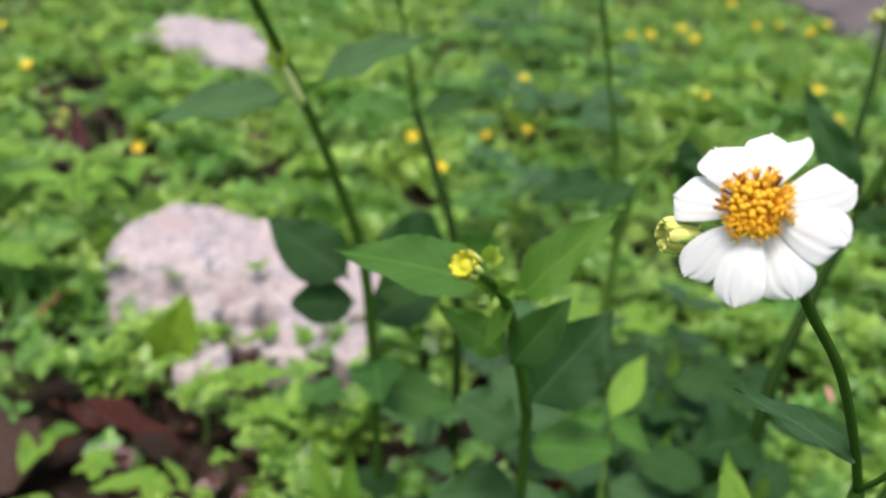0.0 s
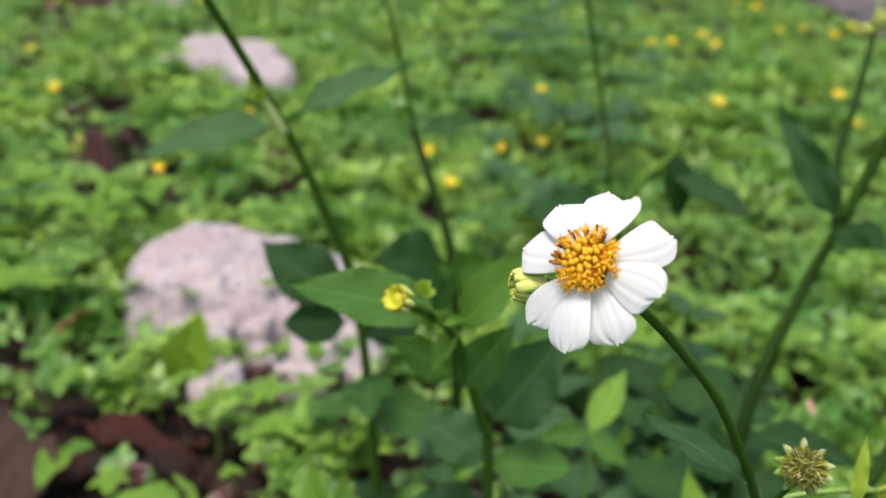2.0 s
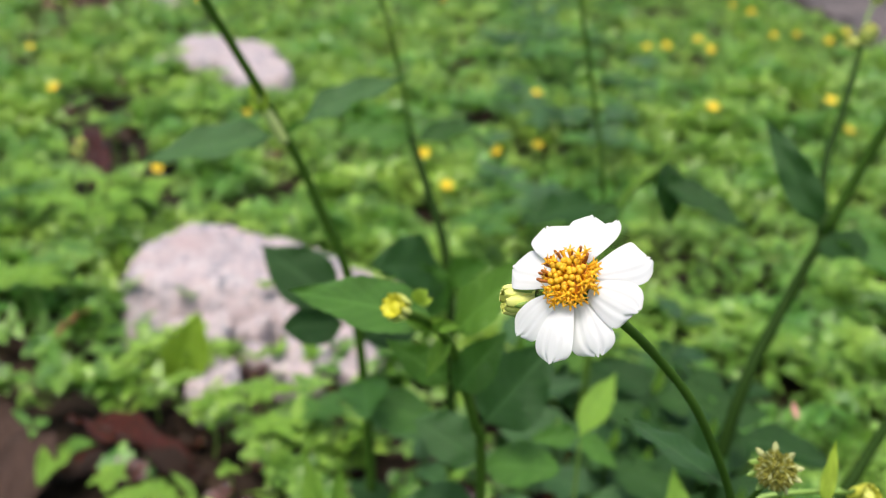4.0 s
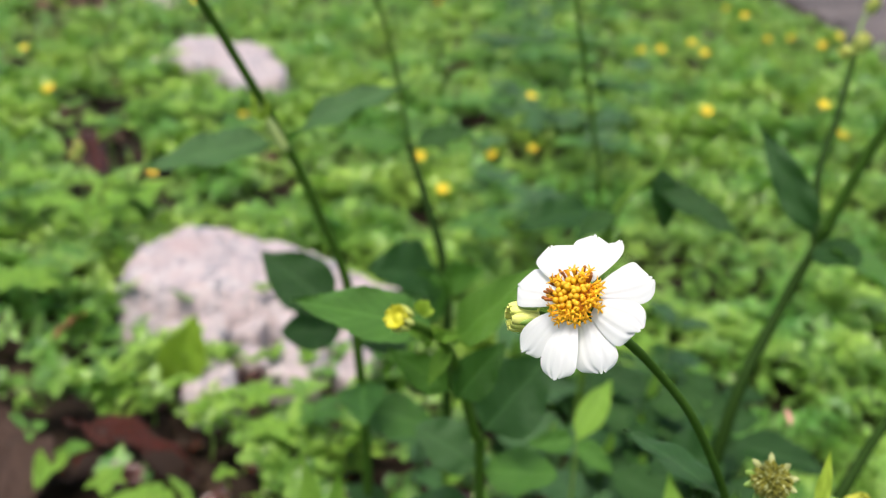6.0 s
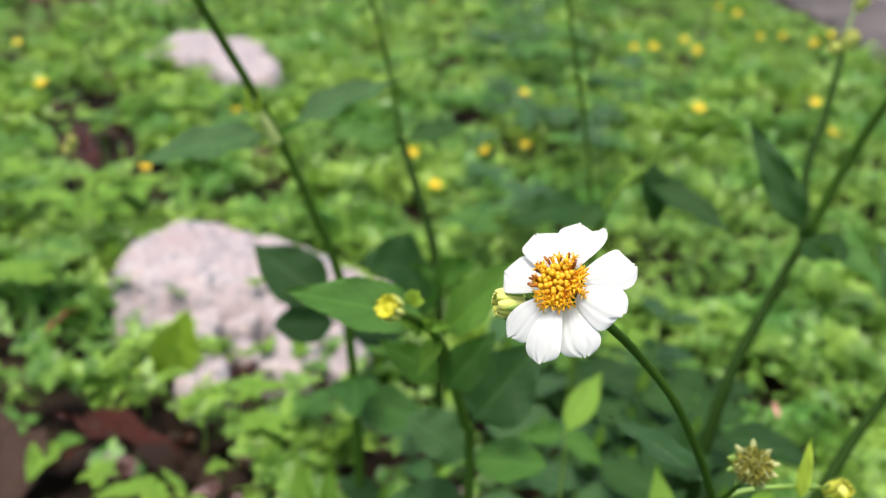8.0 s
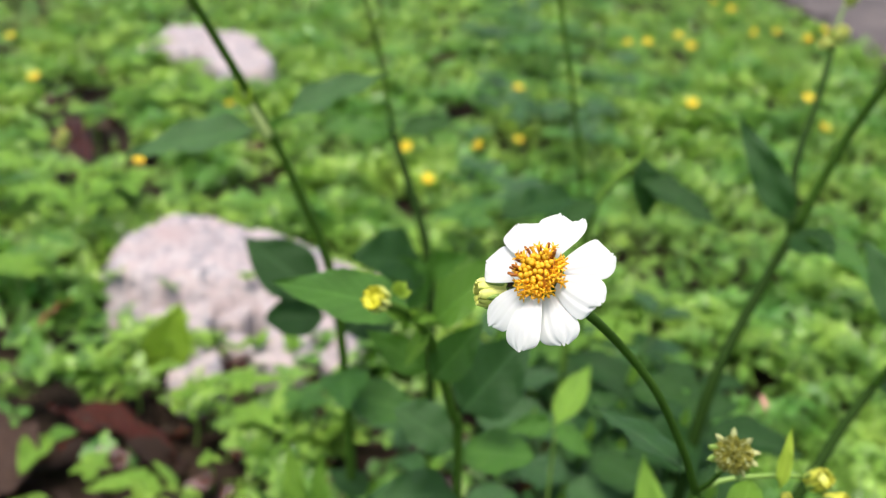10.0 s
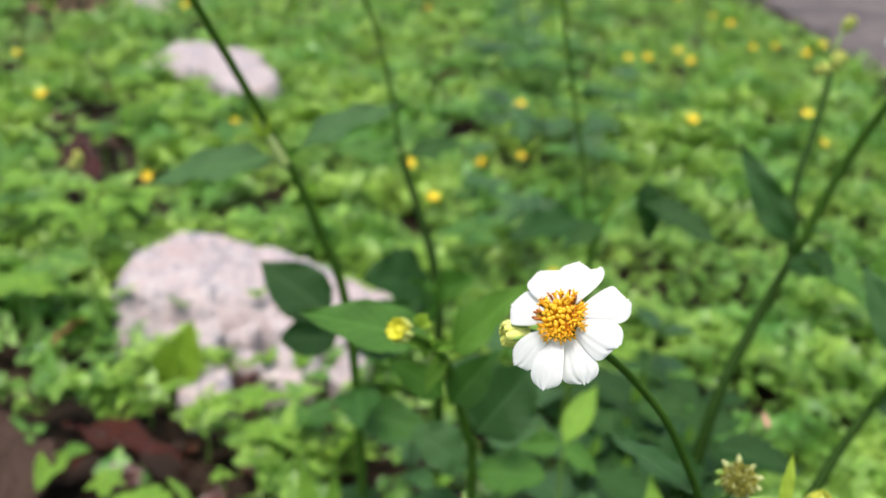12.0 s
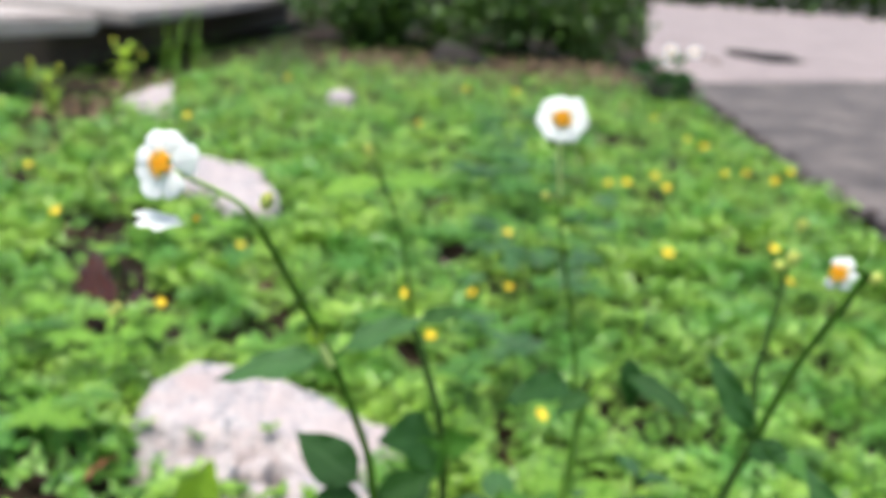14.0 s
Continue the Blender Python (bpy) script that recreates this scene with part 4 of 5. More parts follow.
for tip in ((-0.0105, 0.531, 0.330), (0.0015, 0.528, 0.335), (-0.0065, 0.530, 0.346)):
    add_leaf(tall_plant, (-0.0015, 0.533, 0.323), tip, M_LIMELEAF, "young", (0, -0.9, 0.4), 1.0)
add_leaf(tall_plant, (0.026, 0.598, 0.182), (-0.030, 0.616, 0.214), M_LEAF, "broad", (0.25, -0.85, 0.4), 1.1)
add_leaf(tall_plant, (0.030, 0.600, 0.165), (-0.008, 0.585, 0.170), M_LEAF, "round", (0, -0.8, 0.6))
add_leaf(tall_plant, (0.042, 0.600, 0.17), (0.085, 0.60, 0.195), M_LEAF, "broad", (0, -0.85, 0.5))
add_leaf(tall_plant, (0.042, 0.61, 0.12), (0.05, 0.55, 0.13), M_MIDLEAF, "broad", (0, -0.6, 0.8))
add_leaf(tall_plant, (0.042, 0.61, 0.10), (0.10, 0.59, 0.10), M_MIDLEAF, "broad", (0, -0.6, 0.8))

# second tall plant, behind
B_BASE = (0.10, 0.72, SOIL)
back_plant = thing("flowering_plant", B_BASE, "slender wildflower with pale top leaves and a small bud", "plant", "white-flowered wild plants")
add_stem(back_plant, [B_BASE, (0.098, 0.73, 0.05), (0.090, 0.77, 0.14), (0.070, 0.81, 0.19), (0.051, 0.85, 0.226)], 0.0046, 0.0036, M_DARKSTEM)
add_stem(back_plant, [(0.051, 0.85, 0.226), (0.036, 0.80, 0.33), (0.018, 0.73, 0.405), (0.010, 0.715, 0.422)], 0.0021, 0.0011, M_SOFTSTEM, "upper_stem")
bud(back_plant, (0.010, 0.715, 0.422), (-0.2, -0.3, 0.9), 0.010, 0.005)
add_leaf(back_plant, (0.022, 0.74, 0.395), (0.075, 0.72, 0.408), M_YOUNG, "long", (0, -0.6, 0.9), 1.1, "pale green top leaf")
add_leaf(back_plant, (0.020, 0.74, 0.395), (-0.03, 0.70, 0.395), M_YOUNG, "long", (0, -0.6, 0.9), 1.1, "pale green top leaf")
add_leaf(back_plant, (0.050, 0.85, 0.224), (-0.010, 0.82, 0.245), M_MIDLEAF, "long", (0, -0.7, 0.8), 1.1)
add_leaf(back_plant, (0.055, 0.85, 0.226), (0.110, 0.86, 0.245), M_LEAF, "long", (0, -0.7, 0.8), 1.1)

# straight plant with a flower facing the path
C_BASE = (0.240, 0.865, SOIL)
far_plant = thing("flowering_plant", C_BASE, "slim upright wildflower carrying one round white flower", "plant", "white-flowered wild plants")
add_stem(far_plant, [C_BASE, (0.236, 0.858, 0.08), (0.222, 0.84, 0.195), (0.209, 0.82, 0.256), (0.196, 0.80, 0.309), (0.183, 0.775, 0.359), (0.178, 0.765, 0.390)], 0.0023, 0.0015, M_SOFTSTEM)
add_stem(far_plant, [(0.1785, 0.766, 0.388), (0.173, 0.755, 0.425), (0.169, 0.743, 0.455), (0.169, 0.738, 0.461)], 0.0024, 0.0020, M_SHOOT, "flower_stalk")
daisy(far_plant, (0.169, 0.733, 0.463), (-0.12, -0.92, 0.38), 0.018, ring_petals(8, 0.0225, 0.0170, 33), 0.0052, 33, droop=0.05, label="open round white daisy flower")
bud(far_plant, (0.168, 0.765, 0.386), (-0.4, -0.6, 0.6), 0.010, 0.005)
add_leaf(far_plant, (0.180, 0.770, 0.375), (0.158, 0.75, 0.385), M_YOUNG, "young", (0, -0.7, 0.7))
add_leaf(far_plant, (0.220, 0.837, 0.178), (0.150, 0.755, 0.196), M_LEAF, "long", (0.3, -0.5, 0.9))

# leaning plant on the other side
D_BASE = (0.255, 0.52, SOIL)
lean_plant = thing("flowering_plant", D_BASE, "leaning wildflower with a thick stem, small white flower and buds", "plant", "white-flowered wild plants")
# stem colour offsets the light: darker on the upward-facing lower half, lighter above
add_stem(lean_plant, [D_BASE, (0.258, 0.525, 0.02), (0.276, 0.548, 0.148), (0.310, 0.59, 0.205), (0.334, 0.612, 0.242)], 0.0046, 0.0032, M_DARKSTEM)
add_stem(lean_plant, [(0.333, 0.611, 0.240), (0.351, 0.602, 0.309), (0.372, 0.58, 0.375), (0.374, 0.568, 0.394), (0.359, 0.558, 0.399)], 0.0035, 0.0018, M_STEM, "upper_stem")
daisy(lean_plant, (0.349, 0.555, 0.397), (-0.75, -0.6, 0.3), 0.010, ring_petals(6, 0.0125, 0.009, 41, (3,)), 0.0042, 41, droop=0.2, label="small half-open white flower")
add_stem(lean_plant, [(0.332, 0.612, 0.238), (0.347, 0.67, 0.267), (0.370, 0.72, 0.290), (0.388, 0.76, 0.313), (0.405, 0.80, 0.334)], 0.0032, 0.0022, M_DARKSTEM, "side_stem")
add_stem(lean_plant, [(0.404, 0.797, 0.332), (0.411, 0.815, 0.350), (0.421, 0.83, 0.362)], 0.0012, 0.0009, M_PALESTEM, "side_stem")
bud(lean_plant, (0.407, 0.80, 0.334), (0.1, -0.4, 0.9), 0.013, 0.0075)
bud(lean_plant, (0.402, 0.798, 0.331), (-0.8, -0.4, 0.25), 0.012, 0.0055)
bud(lean_plant, (0.421, 0.83, 0.360), (0.2, -0.4, 0.9), 0.012, 0.0060)
bud(lean_plant, (0.382, 0.582, 0.385), (0.6, -0.4, 0.6), 0.010, 0.0045)
add_leaf(lean_plant, (0.330, 0.610, 0.245), (0.287, 0.612, 0.314), M_SOFTLEAF, "long", (-0.35, -0.8, 0.5), 0.82)
add_leaf(lean_plant, (0.336, 0.612, 0.240), (0.385, 0.545, 0.225), M_MIDLEAF, "ovate", (0.5, -0.5, 0.8), 0.9)
add_leaf(lean_plant, (0.330, 0.608, 0.238), (0.345, 0.575, 0.245), M_LEAF, "round", (0, -0.8, 0.6), 1.0)
add_leaf(lean_plant, (0.278, 0.545, 0.13), (0.335, 0.52, 0.135), M_LEAF, "ovate", (0, -0.4, 0.9))
add_leaf(lean_plant, (0.275, 0.545, 0.12), (0.225, 0.50, 0.14), M_LEAF, "broad", (0, -0.7, 0.8))
F_TOP = (0.347, 0.490, 0.197)
add_stem(lean_plant, [(0.262, 0.515, -0.05), (0.275, 0.44, 0.10), (0.300, 0.44, 0.165), (0.325, 0.468, 0.184), F_TOP], 0.0036, 0.0026, M_DARKSTEM, "side_stem")

# a slender stem between the two, with dark leaves
G_BASE = (0.215, 0.765, SOIL)
thin_plant = thing("flowering_plant", G_BASE, "slender pale-stemmed wildflower with dark hanging leaves", "plant", "white-flowered wild plants")
add_stem(thin_plant, [G_BASE, (0.213, 0.76, 0.08), (0.225, 0.754, 0.202), (0.257, 0.761, 0.241), (0.268, 0.768, 0.278)], 0.0034, 0.0020, M_SOFTSTEM)
add_leaf(thin_plant, (0.258, 0.760, 0.243), (0.268, 0.745, 0.190), M_LEAF, "ovate", (0.2, -0.9, 0.3), 1.0)
add_leaf(thin_plant, (0.256, 0.758, 0.225), (0.318, 0.712, 0.212), M_LEAF, "long", (0, -0.45, 0.9), 1.0)
add_leaf(thin_plant, (0.226, 0.752, 0.205), (0.190, 0.735, 0.190), M_LEAF, "ovate", (0, -0.5, 0.9), 1.0)

# seedlings and broad low leaves that fill the foot of the plants
def seedling(x, y, height, seed, material, size):
    rng = random.Random(seed)
    ob = thing("seedling", (x, y, SOIL), "young broad-leaved plant low among the stems", "plant", "leafy seedlings")
    lean = Vector((rng.uniform(-0.02, 0.02), rng.uniform(-0.03, 0.0), 0))
    top = Vector((x, y, SOIL + height)) + lean
    add_stem(ob, [(x, y, SOIL), (x + lean.x * 0.3, y + lean.y * 0.3, SOIL + height * 0.5), tuple(top)], 0.0018, 0.001, M_STEM, sides=6)
    for pair in range(2):
        at = Vector((x, y, SOIL)).lerp(top, 1 - 0.38 * pair)
        turn = rng.uniform(0, 3.14)
        for k in range(2):
            a = turn + 3.14 * k + rng.uniform(-0.3, 0.3) + 1.57 * pair
            ln = size * rng.uniform(0.8, 1.2) * (1 + 0.25 * pair)
            tip = at + Vector((math.cos(a) * ln, math.sin(a) * ln, rng.uniform(-0.1, 0.45) * ln))
            add_leaf(ob, tuple(at), tuple(tip), material, rng.choice(("broad", "ovate", "round")), (rng.uniform(-.3, .3), -0.5, 1))
    if rng.random() < 0.5:
        add_leaf(ob, tuple(top), tuple(top + Vector((0.004, -0.004, size * 0.5))), M_YOUNG, "young", (0.2, -1, 0.2))
    return ob


seeds = [(0.075, 0.63, .10, 0), (0.075, 0.74, .10, 1), (0.145, 0.58, .12, 1), (0.185, 0.62, .13, 1), (0.225, 0.63, .12, 1), (0.26, 0.60, .12, 0), (0.19, 0.71, .12, 1),
         (0.28, 0.87, .12, 1), (0.22, 0.80, .12, 0), (0.165, 0.86, .11, 1), (0.32, 0.80, .12, 0), (0.23, 0.52, .14, 1),
         (0.25, 0.70, .13, 0), (0.05, 0.50, .07, 2), (0.30, 0.49, .15, 1), (0.15, 0.76, .13, 1), (0.31, 0.93, .12, 1)]
seeds += [(0.27, 0.72, .14, 0), (0.30, 0.74, .13, 0), (0.245, 0.74, .15, 0), (0.285, 0.78, .13, 0), (0.31, 0.69, .12, 0), (0.33, 0.76, .10, 0), (0.26, 0.66, .13, 0), (0.29, 0.63, .11, 0)]
pick = random.Random(77)
# mostly dark leaf kinds, putting the shade among the stems into the colour
for k in range(14):
    y = 0.57 + 0.32 * pick.random()
    seeds.append((0.08 + (0.21 + 0.05 * (y - 0.5)) * pick.random(), y, 0.05 + 0.10 * pick.random(), pick.choice((0, 0, 0, 1, 1))))
for i, (x, y, h, kind_i) in enumerate(seeds):
    seedling(x, y, h, 100 + i, (M_LEAF, M_SOFTLEAF, M_YOUNG)[kind_i], 0.042 + 0.003 * (i % 5))
bright = thing("seedling", (0.18, 0.52, SOIL), "small plant with bright lime-green young leaves", "plant", "leafy seedlings")
add_stem(bright, [(0.18, 0.52, SOIL), (0.18, 0.515, 0.05), (0.18, 0.508, 0.15)], 0.0015, 0.001, M_PALESTEM, sides=6)
add_leaf(bright, (0.179, 0.506, 0.15), (0.203, 0.545, 0.175), M_YOUNG, "long", (-0.2, -0.8, 0.5))
add_leaf(bright, (0.179, 0.508, 0.15), (0.150, 0.50, 0.150), M_MIDLEAF, "ovate", (0, -0.8, 0.6))
add_leaf(bright, (0.179, 0.508, 0.15), (0.20, 0.49, 0.14), M_MIDLEAF, "ovate", (0, -0.8, 0.6))

# an upright yellow-green leaf in front of the stone
fern = thing("leafy_shoot", (-0.190, 0.915, SOIL), "yellow-green upright leaf in front of the granite stone", "plant")
add_leaf(fern, (-0.200, 0.890, -0.066), (-0.168, 0.900, 0.018), M_OLIVE, "broad", (0.4, -1, 0.3), 1.05)

# small sprigs growing on and against the stone
for sx, sy, sz in ((-0.131, 1.036, -0.012), (-0.06, 0.935, -0.045), (-0.118, 0.932, -0.050), (-0.100, 0.940, -0.048), (-0.292, 1.037, -0.020)):
    sprig = thing("sprig", (sx, sy, sz), "tiny bright green sprig on the granite stone", "plant", "sprigs on the stone")
    for k in range(5):
        a = 1.257 * k + sx * 40
        add_leaf(sprig, (sx, sy, sz), (sx + 0.014 * math.cos(a), sy + 0.014 * math.sin(a), sz + 0.004 + 0.004 * k), M_YOUNG, "ovate")

# a thin stalk with a pale yellow bud, left of the stone
thin_bud = thing("flowering_plant", (-0.30, 0.96, SOIL), "thin stalk with a pale yellow bud above the ground cover", "plant")
add_stem(thin_bud, [(-0.30, 0.96, SOIL), (-0.295, 0.95, 0.05), (-0.287, 0.933, 0.18)], 0.0016, 0.0010, M_PALESTEM, sides=6)
bud(thin_bud, (-0.287, 0.933, 0.178), (0.1, -0.5, 0.8), 0.014, 0.006)
bud(thin_bud, (-0.293, 0.94, 0.17), (-0.6, -0.4, 0.6), 0.010, 0.004)
add_leaf(thin_bud, (-0.296, 0.95, 0.06), (-0.335, 0.93, 0.08), M_MIDLEAF, "long")

# bright leaves at the litter's edge and at the foot of the plants
shoot = thing("leafy_shoot", (-0.225, 0.755, SOIL), "bright green oval leaves growing out of brown litter", "plant")
add_leaf(shoot, (-0.246, 0.740, -0.040), (-0.238, 0.673, -0.024), M_YOUNG, "ovate", (0.2, -0.4, 1), 0.85)
add_leaf(shoot, (-0.247, 0.738, -0.042), (-0.219, 0.740, -0.034), M_FRESHLEAF, "ovate", (0, -0.5, 1), 1.2)
add_leaf(shoot, (-0.148, 0.700, -0.055), (-0.186, 0.672, -0.042), M_YOUNG, "long", (0, -0.4, 1), 1.1)
add_leaf(shoot, (-0.148, 0.700, -0.055), (-0.124, 0.672, -0.036), M_YOUNG, "ovate", (0, -0.4, 1))
blades = thing("leafy_shoot", (0.03, 0.55, SOIL), "bright lime-green narrow upright leaves", "plant")
add_leaf(blades, (0.030, 0.545, 0.02), (0.006, 0.553, 0.097), M_YOUNG, "lance", (-0.3, -0.9, 0.3), 1.0)
add_leaf(blades, (0.030, 0.545, 0.02), (0.036, 0.548, 0.090), M_YOUNG, "lance", (0.3, -0.9, 0.3), 1.0)
add_leaf(blades, (0.030, 0.545, 0.02), (-0.010, 0.545, 0.060), M_MIDLEAF, "lance", (-0.2, -0.9, 0.4), 1.2)
foot = thing("leafy_shoot", (0.215, 0.40, SOIL), "large bright green pointed leaf rising between the stems", "plant")
add_stem(foot, [(0.215, 0.40, SOIL), (0.219, 0.395, 0.05), (0.222, 0.385, 0.13)], 0.0018, 0.0012, M_PALESTEM)
add_leaf(foot, (0.222, 0.385, 0.13), (0.2095, 0.403, 0.200), M_YOUNG, "ovate", (-0.1, -0.95, 0.3), 0.70)
add_leaf(foot, (0.2205, 0.388, 0.148), (0.204, 0.380, 0.166), M_YOUNG, "ovate", (-0.1, -0.9, 0.4), 0.8)
add_leaf(foot, (0.2215, 0.386, 0.142), (0.226, 0.372, 0.160), M_FRESHLEAF, "ovate", (0.1, -0.9, 0.4), 0.8)
add_leaf(foot, (0.222, 0.385, 0.12), (0.26, 0.37, 0.135), M_MIDLEAF, "broad", (0.2, -0.8, 0.6), 0.95)

# ---- litter ----
def dead_leaf(x, y, z, length, turn, tilt, material, label, seed, wide=0.36):
    me_key = (material.name, "dead%d" % (seed % 3))
    if me_key not in LEAF_MESHES:
        v, f, uv = leaf_data(seed=seed % 3 + 20, wide=wide, fold=0.5, curl=0.3 - 0.2 * (seed % 3), saw=0.05, teeth=6, petiole=0.1, nl=30, nw=6)
        v = [(x, y, z + 0.07 * noise.noise((x * 6, y * 5, seed)) + 0.05 * noise.noise((x * 17, y * 12, seed + 3.0))) for x, y, z in v]
        rib = tube_data([Vector(v[i * 13 + 6]) + Vector((0, 0, 0.006)) for i in range(0, 28, 3)], 0.014, 0.005, 6, 2)
        LEAF_MESHES[me_key] = (mesh_from("blade", v, f, material, uv), mesh_from("midrib", *rib, M_BARK))
    blade, rib = LEAF_MESHES[me_key]
    ob = thing("dead_leaf", (x, y, z), label, "leaf", "fallen leaves")
    m = pose(x, y, z, tilt, 6 * math.sin(seed), turn) @ Matrix.Diagonal((length, length, length, 1))
    put_part("blade", blade, ob, m)
    put_part("midrib", rib, ob, m)
    return ob


dead_leaf(-0.275, 0.808, -0.060, 0.165, -110, 4, M_DEAD, "glossy red-brown fallen leaf on soil", 0, 0.28)
dead_leaf(-0.205, 0.625, -0.078, 0.12, -80, 0, M_DEAD, "red-brown fallen leaf on soil", 1)
dead_leaf(-0.272, 0.600, -0.066, 0.235, 24, 0, M_BROWNLEAF, "flat dark brown fallen leaf on soil", 2, 0.62)
dead_leaf(-0.685, 1.75, -0.005, 0.11, -60, 24, M_DEAD, "dark red fallen leaf in the ground cover", 3)
dead_leaf(-0.49, 1.41, -0.035, 0.17, 24, 22, M_DEAD, "dark red fallen leaf in the ground cover", 4)
dead_leaf(-0.555, 1.50, -0.030, 0.19, 12, 18, M_DEAD, "dark brown fallen leaf in the ground cover", 6)
dead_leaf(-0.300, 0.846, 0.008, 0.046, -70, 35, M_RUST, "small rusty curled fallen leaf", 5)
dead_leaf(0.015, 2.12, 0.040, 0.085, -80, 20, M_DEAD, "red fallen leaf lying on the ground cover", 7)
dead_leaf(0.316, 0.552, 0.140, 0.012, 20, 40, M_PINK, "tiny pinkish withered leaf caught on a plant", 8)


def litter(count, seed):
    """Crumbled leaf bits on the open soil."""
    rng = np.random.default_rng(seed)
    v0, f0, uv0 = leaflet_shape(3, 0.2)
    vs, fs, uvs, total = [], [], [], 0
    while len(vs) < count:
        y = 0.5 + 6.5 * rng.random() ** 1.6
        x = 0.06 * y + (0.3 + 0.45 * y) * (2 * rng.random() - 1)
        if x > edge_x(y) + 0.03 or in_stone(x, y):
            continue
        q = np.array(Euler((rng.normal(0, 0.35), rng.normal(0, 0.35), rng.uniform(0, 6.28))).to_matrix()) * rng.uniform(0.012, 0.05)
        vs.append(v0 @ q.T + np.array((x, y, SOIL + 0.008 + 0.012 * rng.random())))
        uvs.append(uv0)
        fs += [tuple(k + total for k in g) for g in f0]
        total += len(v0)
    return np.concatenate(vs), fs, np.concatenate(uvs)


for mat, n, sd in ((M_DEAD, 1500, 3), (M_DEADPALE, 2000, 4)):
    lv, lf, luv = litter(n, sd)
    tagged(new("leaf_litter", mesh_from("leaf_litter", lv, lf, mat, luv)), "brown crumbled leaf litter on damp soil", "leaf litter", kind="stuff")


# ---- small yellow flowers ----
def yellow_flower():
    ob = thing("yellow_flower", (0, 0, 0), "small golden-yellow flower standing in the ground cover", "flower", "small yellow flowers")
    v, f = tube_data([(0.004, 0.01, -0.09), (0.002, 0.003, -0.03), (0, 0, 0)], 0.0010, 0.0008, 6, 4)
    put_part("stalk", mesh_from("stalk", v, f, M_PALESTEM), ob)
    pv, pf, puv = petal_data(0.0095, 0.0062, 3, -0.2)
    me = mesh_from("petal", pv, pf, M_YELLOW, puv)
    tilt = facing((0, 0, 0), (0.05, -0.55, 0.85), (0, 1, 0.3))
    for k in range(7):
        put_part("petal", me, ob, tilt @ pose(0, 0, 0, 0, 0, 360 / 7 * k) @ pose(0, 0, 0, 16, 0, 0))
    dome = [(0.0030 * math.cos(a), 0.0026 * math.sin(a)) for a in np.linspace(0, 1.45, 5)]
    put_part("disc", mesh_from("disc", *lathe(dome, 10), M_DISC), ob, tilt)
    return ob


spots = [(0.227, 1.124, 0.0), (0.011, 1.596, 0.0), (0.131, 1.63, 0.0), (0.207, 1.678, 0.0), (0.213, 1.977, 0.03), (0.562, 1.911, 0.03), (0.829, 2.021, 0.03), (0.779, 1.767, 0.03), (-0.403, 1.442, 0.0), (-0.348, 1.789, 0.005),
         (-0.798, 1.948, 0.005), (-1.049, 2.362, 0.01), (0.542, 2.672, 0.025), (0.603, 2.72, 0.02), (0.71, 2.828, 0.025), (0.719, 2.697, 0.02), (0.985, 4.251, 0.03), (0.999, 3.674, 0.03), (1.025, 3.496, 0.03), (1.239, 3.139, 0.02),
         (-0.892, 3.269, 0.03), (-0.07, 3.506, 0.03), (-0.801, 4.741, 0.03), (1.059, 3.046, 0.02), (1.125, 2.943, 0.02), (0.111, 4.844, 0.03), (0.37, 4.895, 0.03), (0.98, 3.015, 0.02)]
first = yellow_flower()
rng = random.Random(5)
first.matrix_basis = pose(0.066, 1.24, 0.058)
for x, y, z in spots:
    s = rng.uniform(1.2, 1.6) * (0.8 if y < 1.7 else 1.0)
    c = copy_thing(first, pose(x, y, z, rng.uniform(-15, 15), rng.uniform(-15, 15), rng.uniform(-40, 40)))
    c.scale = (s, s, s)


# ---- the far edge: ledge, shrub, trunk, weeds ----
def box_data(x0, x1, y0, y1, z0, z1, bevel=0.01):
    bm = bmesh.new()
    bmesh.ops.create_cube(bm, size=1.0)
    for v in bm.verts:
        v.co = Vector(((x0 + x1) / 2 + v.co.x * (x1 - x0), (y0 + y1) / 2 + v.co.y * (y1 - y0), (z0 + z1) / 2 + v.co.z * (z1 - z0)))
    bmesh.ops.bevel(bm, geom=bm.edges[:], offset=bevel, segments=2, affect="EDGES")
    verts = [tuple(v.co) for v in bm.verts]
    bm.verts.index_update()
    faces = [tuple(v.index for v in f.verts) for f in bm.faces]
    bm.free()
    return verts, faces


ledge = thing("low_wall", (-2.1, 6.5, SOIL), "low garden wall with weathered grey overhanging slabs", "wall")
for y0, y1, xa, xb, z0, z1 in ((1.2, 2.9, -2.3, -1.95, 0.212, 0.30), (2.92, 4.36, -1.94, -1.61, 0.205, 0.30), (4.95, 6.9, -1.67, -1.67, 0.205, 0.285), (6.93, 9.1, -1.67, -1.67, 0.205, 0.29), (9.13, 12.0, -1.67, -1.79, 0.205, 0.285)):
    sv, sf = box_data(-3.6, 0.0, y0, y1, z0, z1, 0.022)
    sv = [(x if x < -1.8 else x + xa + (xb - xa) * (y - y0) / (y1 - y0) + 0.012 * noise.noise((y * 7, z * 30, 1.0)), y, z) for x, y, z in sv]
    put_part("slab", mesh_from("slab", sv, sf, M_TIMBER if y0 < 4 else M_SHADESLAB, smooth=False), ledge, pose(0, 0, 0))
# dark brown face, set back below the slabs
put_part("wall_face", mesh_from("wall_face", *box_data(-3.4, -2.15, 1.2, 12.0, SOIL - 0.02, 0.208, 0.01), M_WALLFACE, smooth=False), ledge, pose(0, 0, 0))


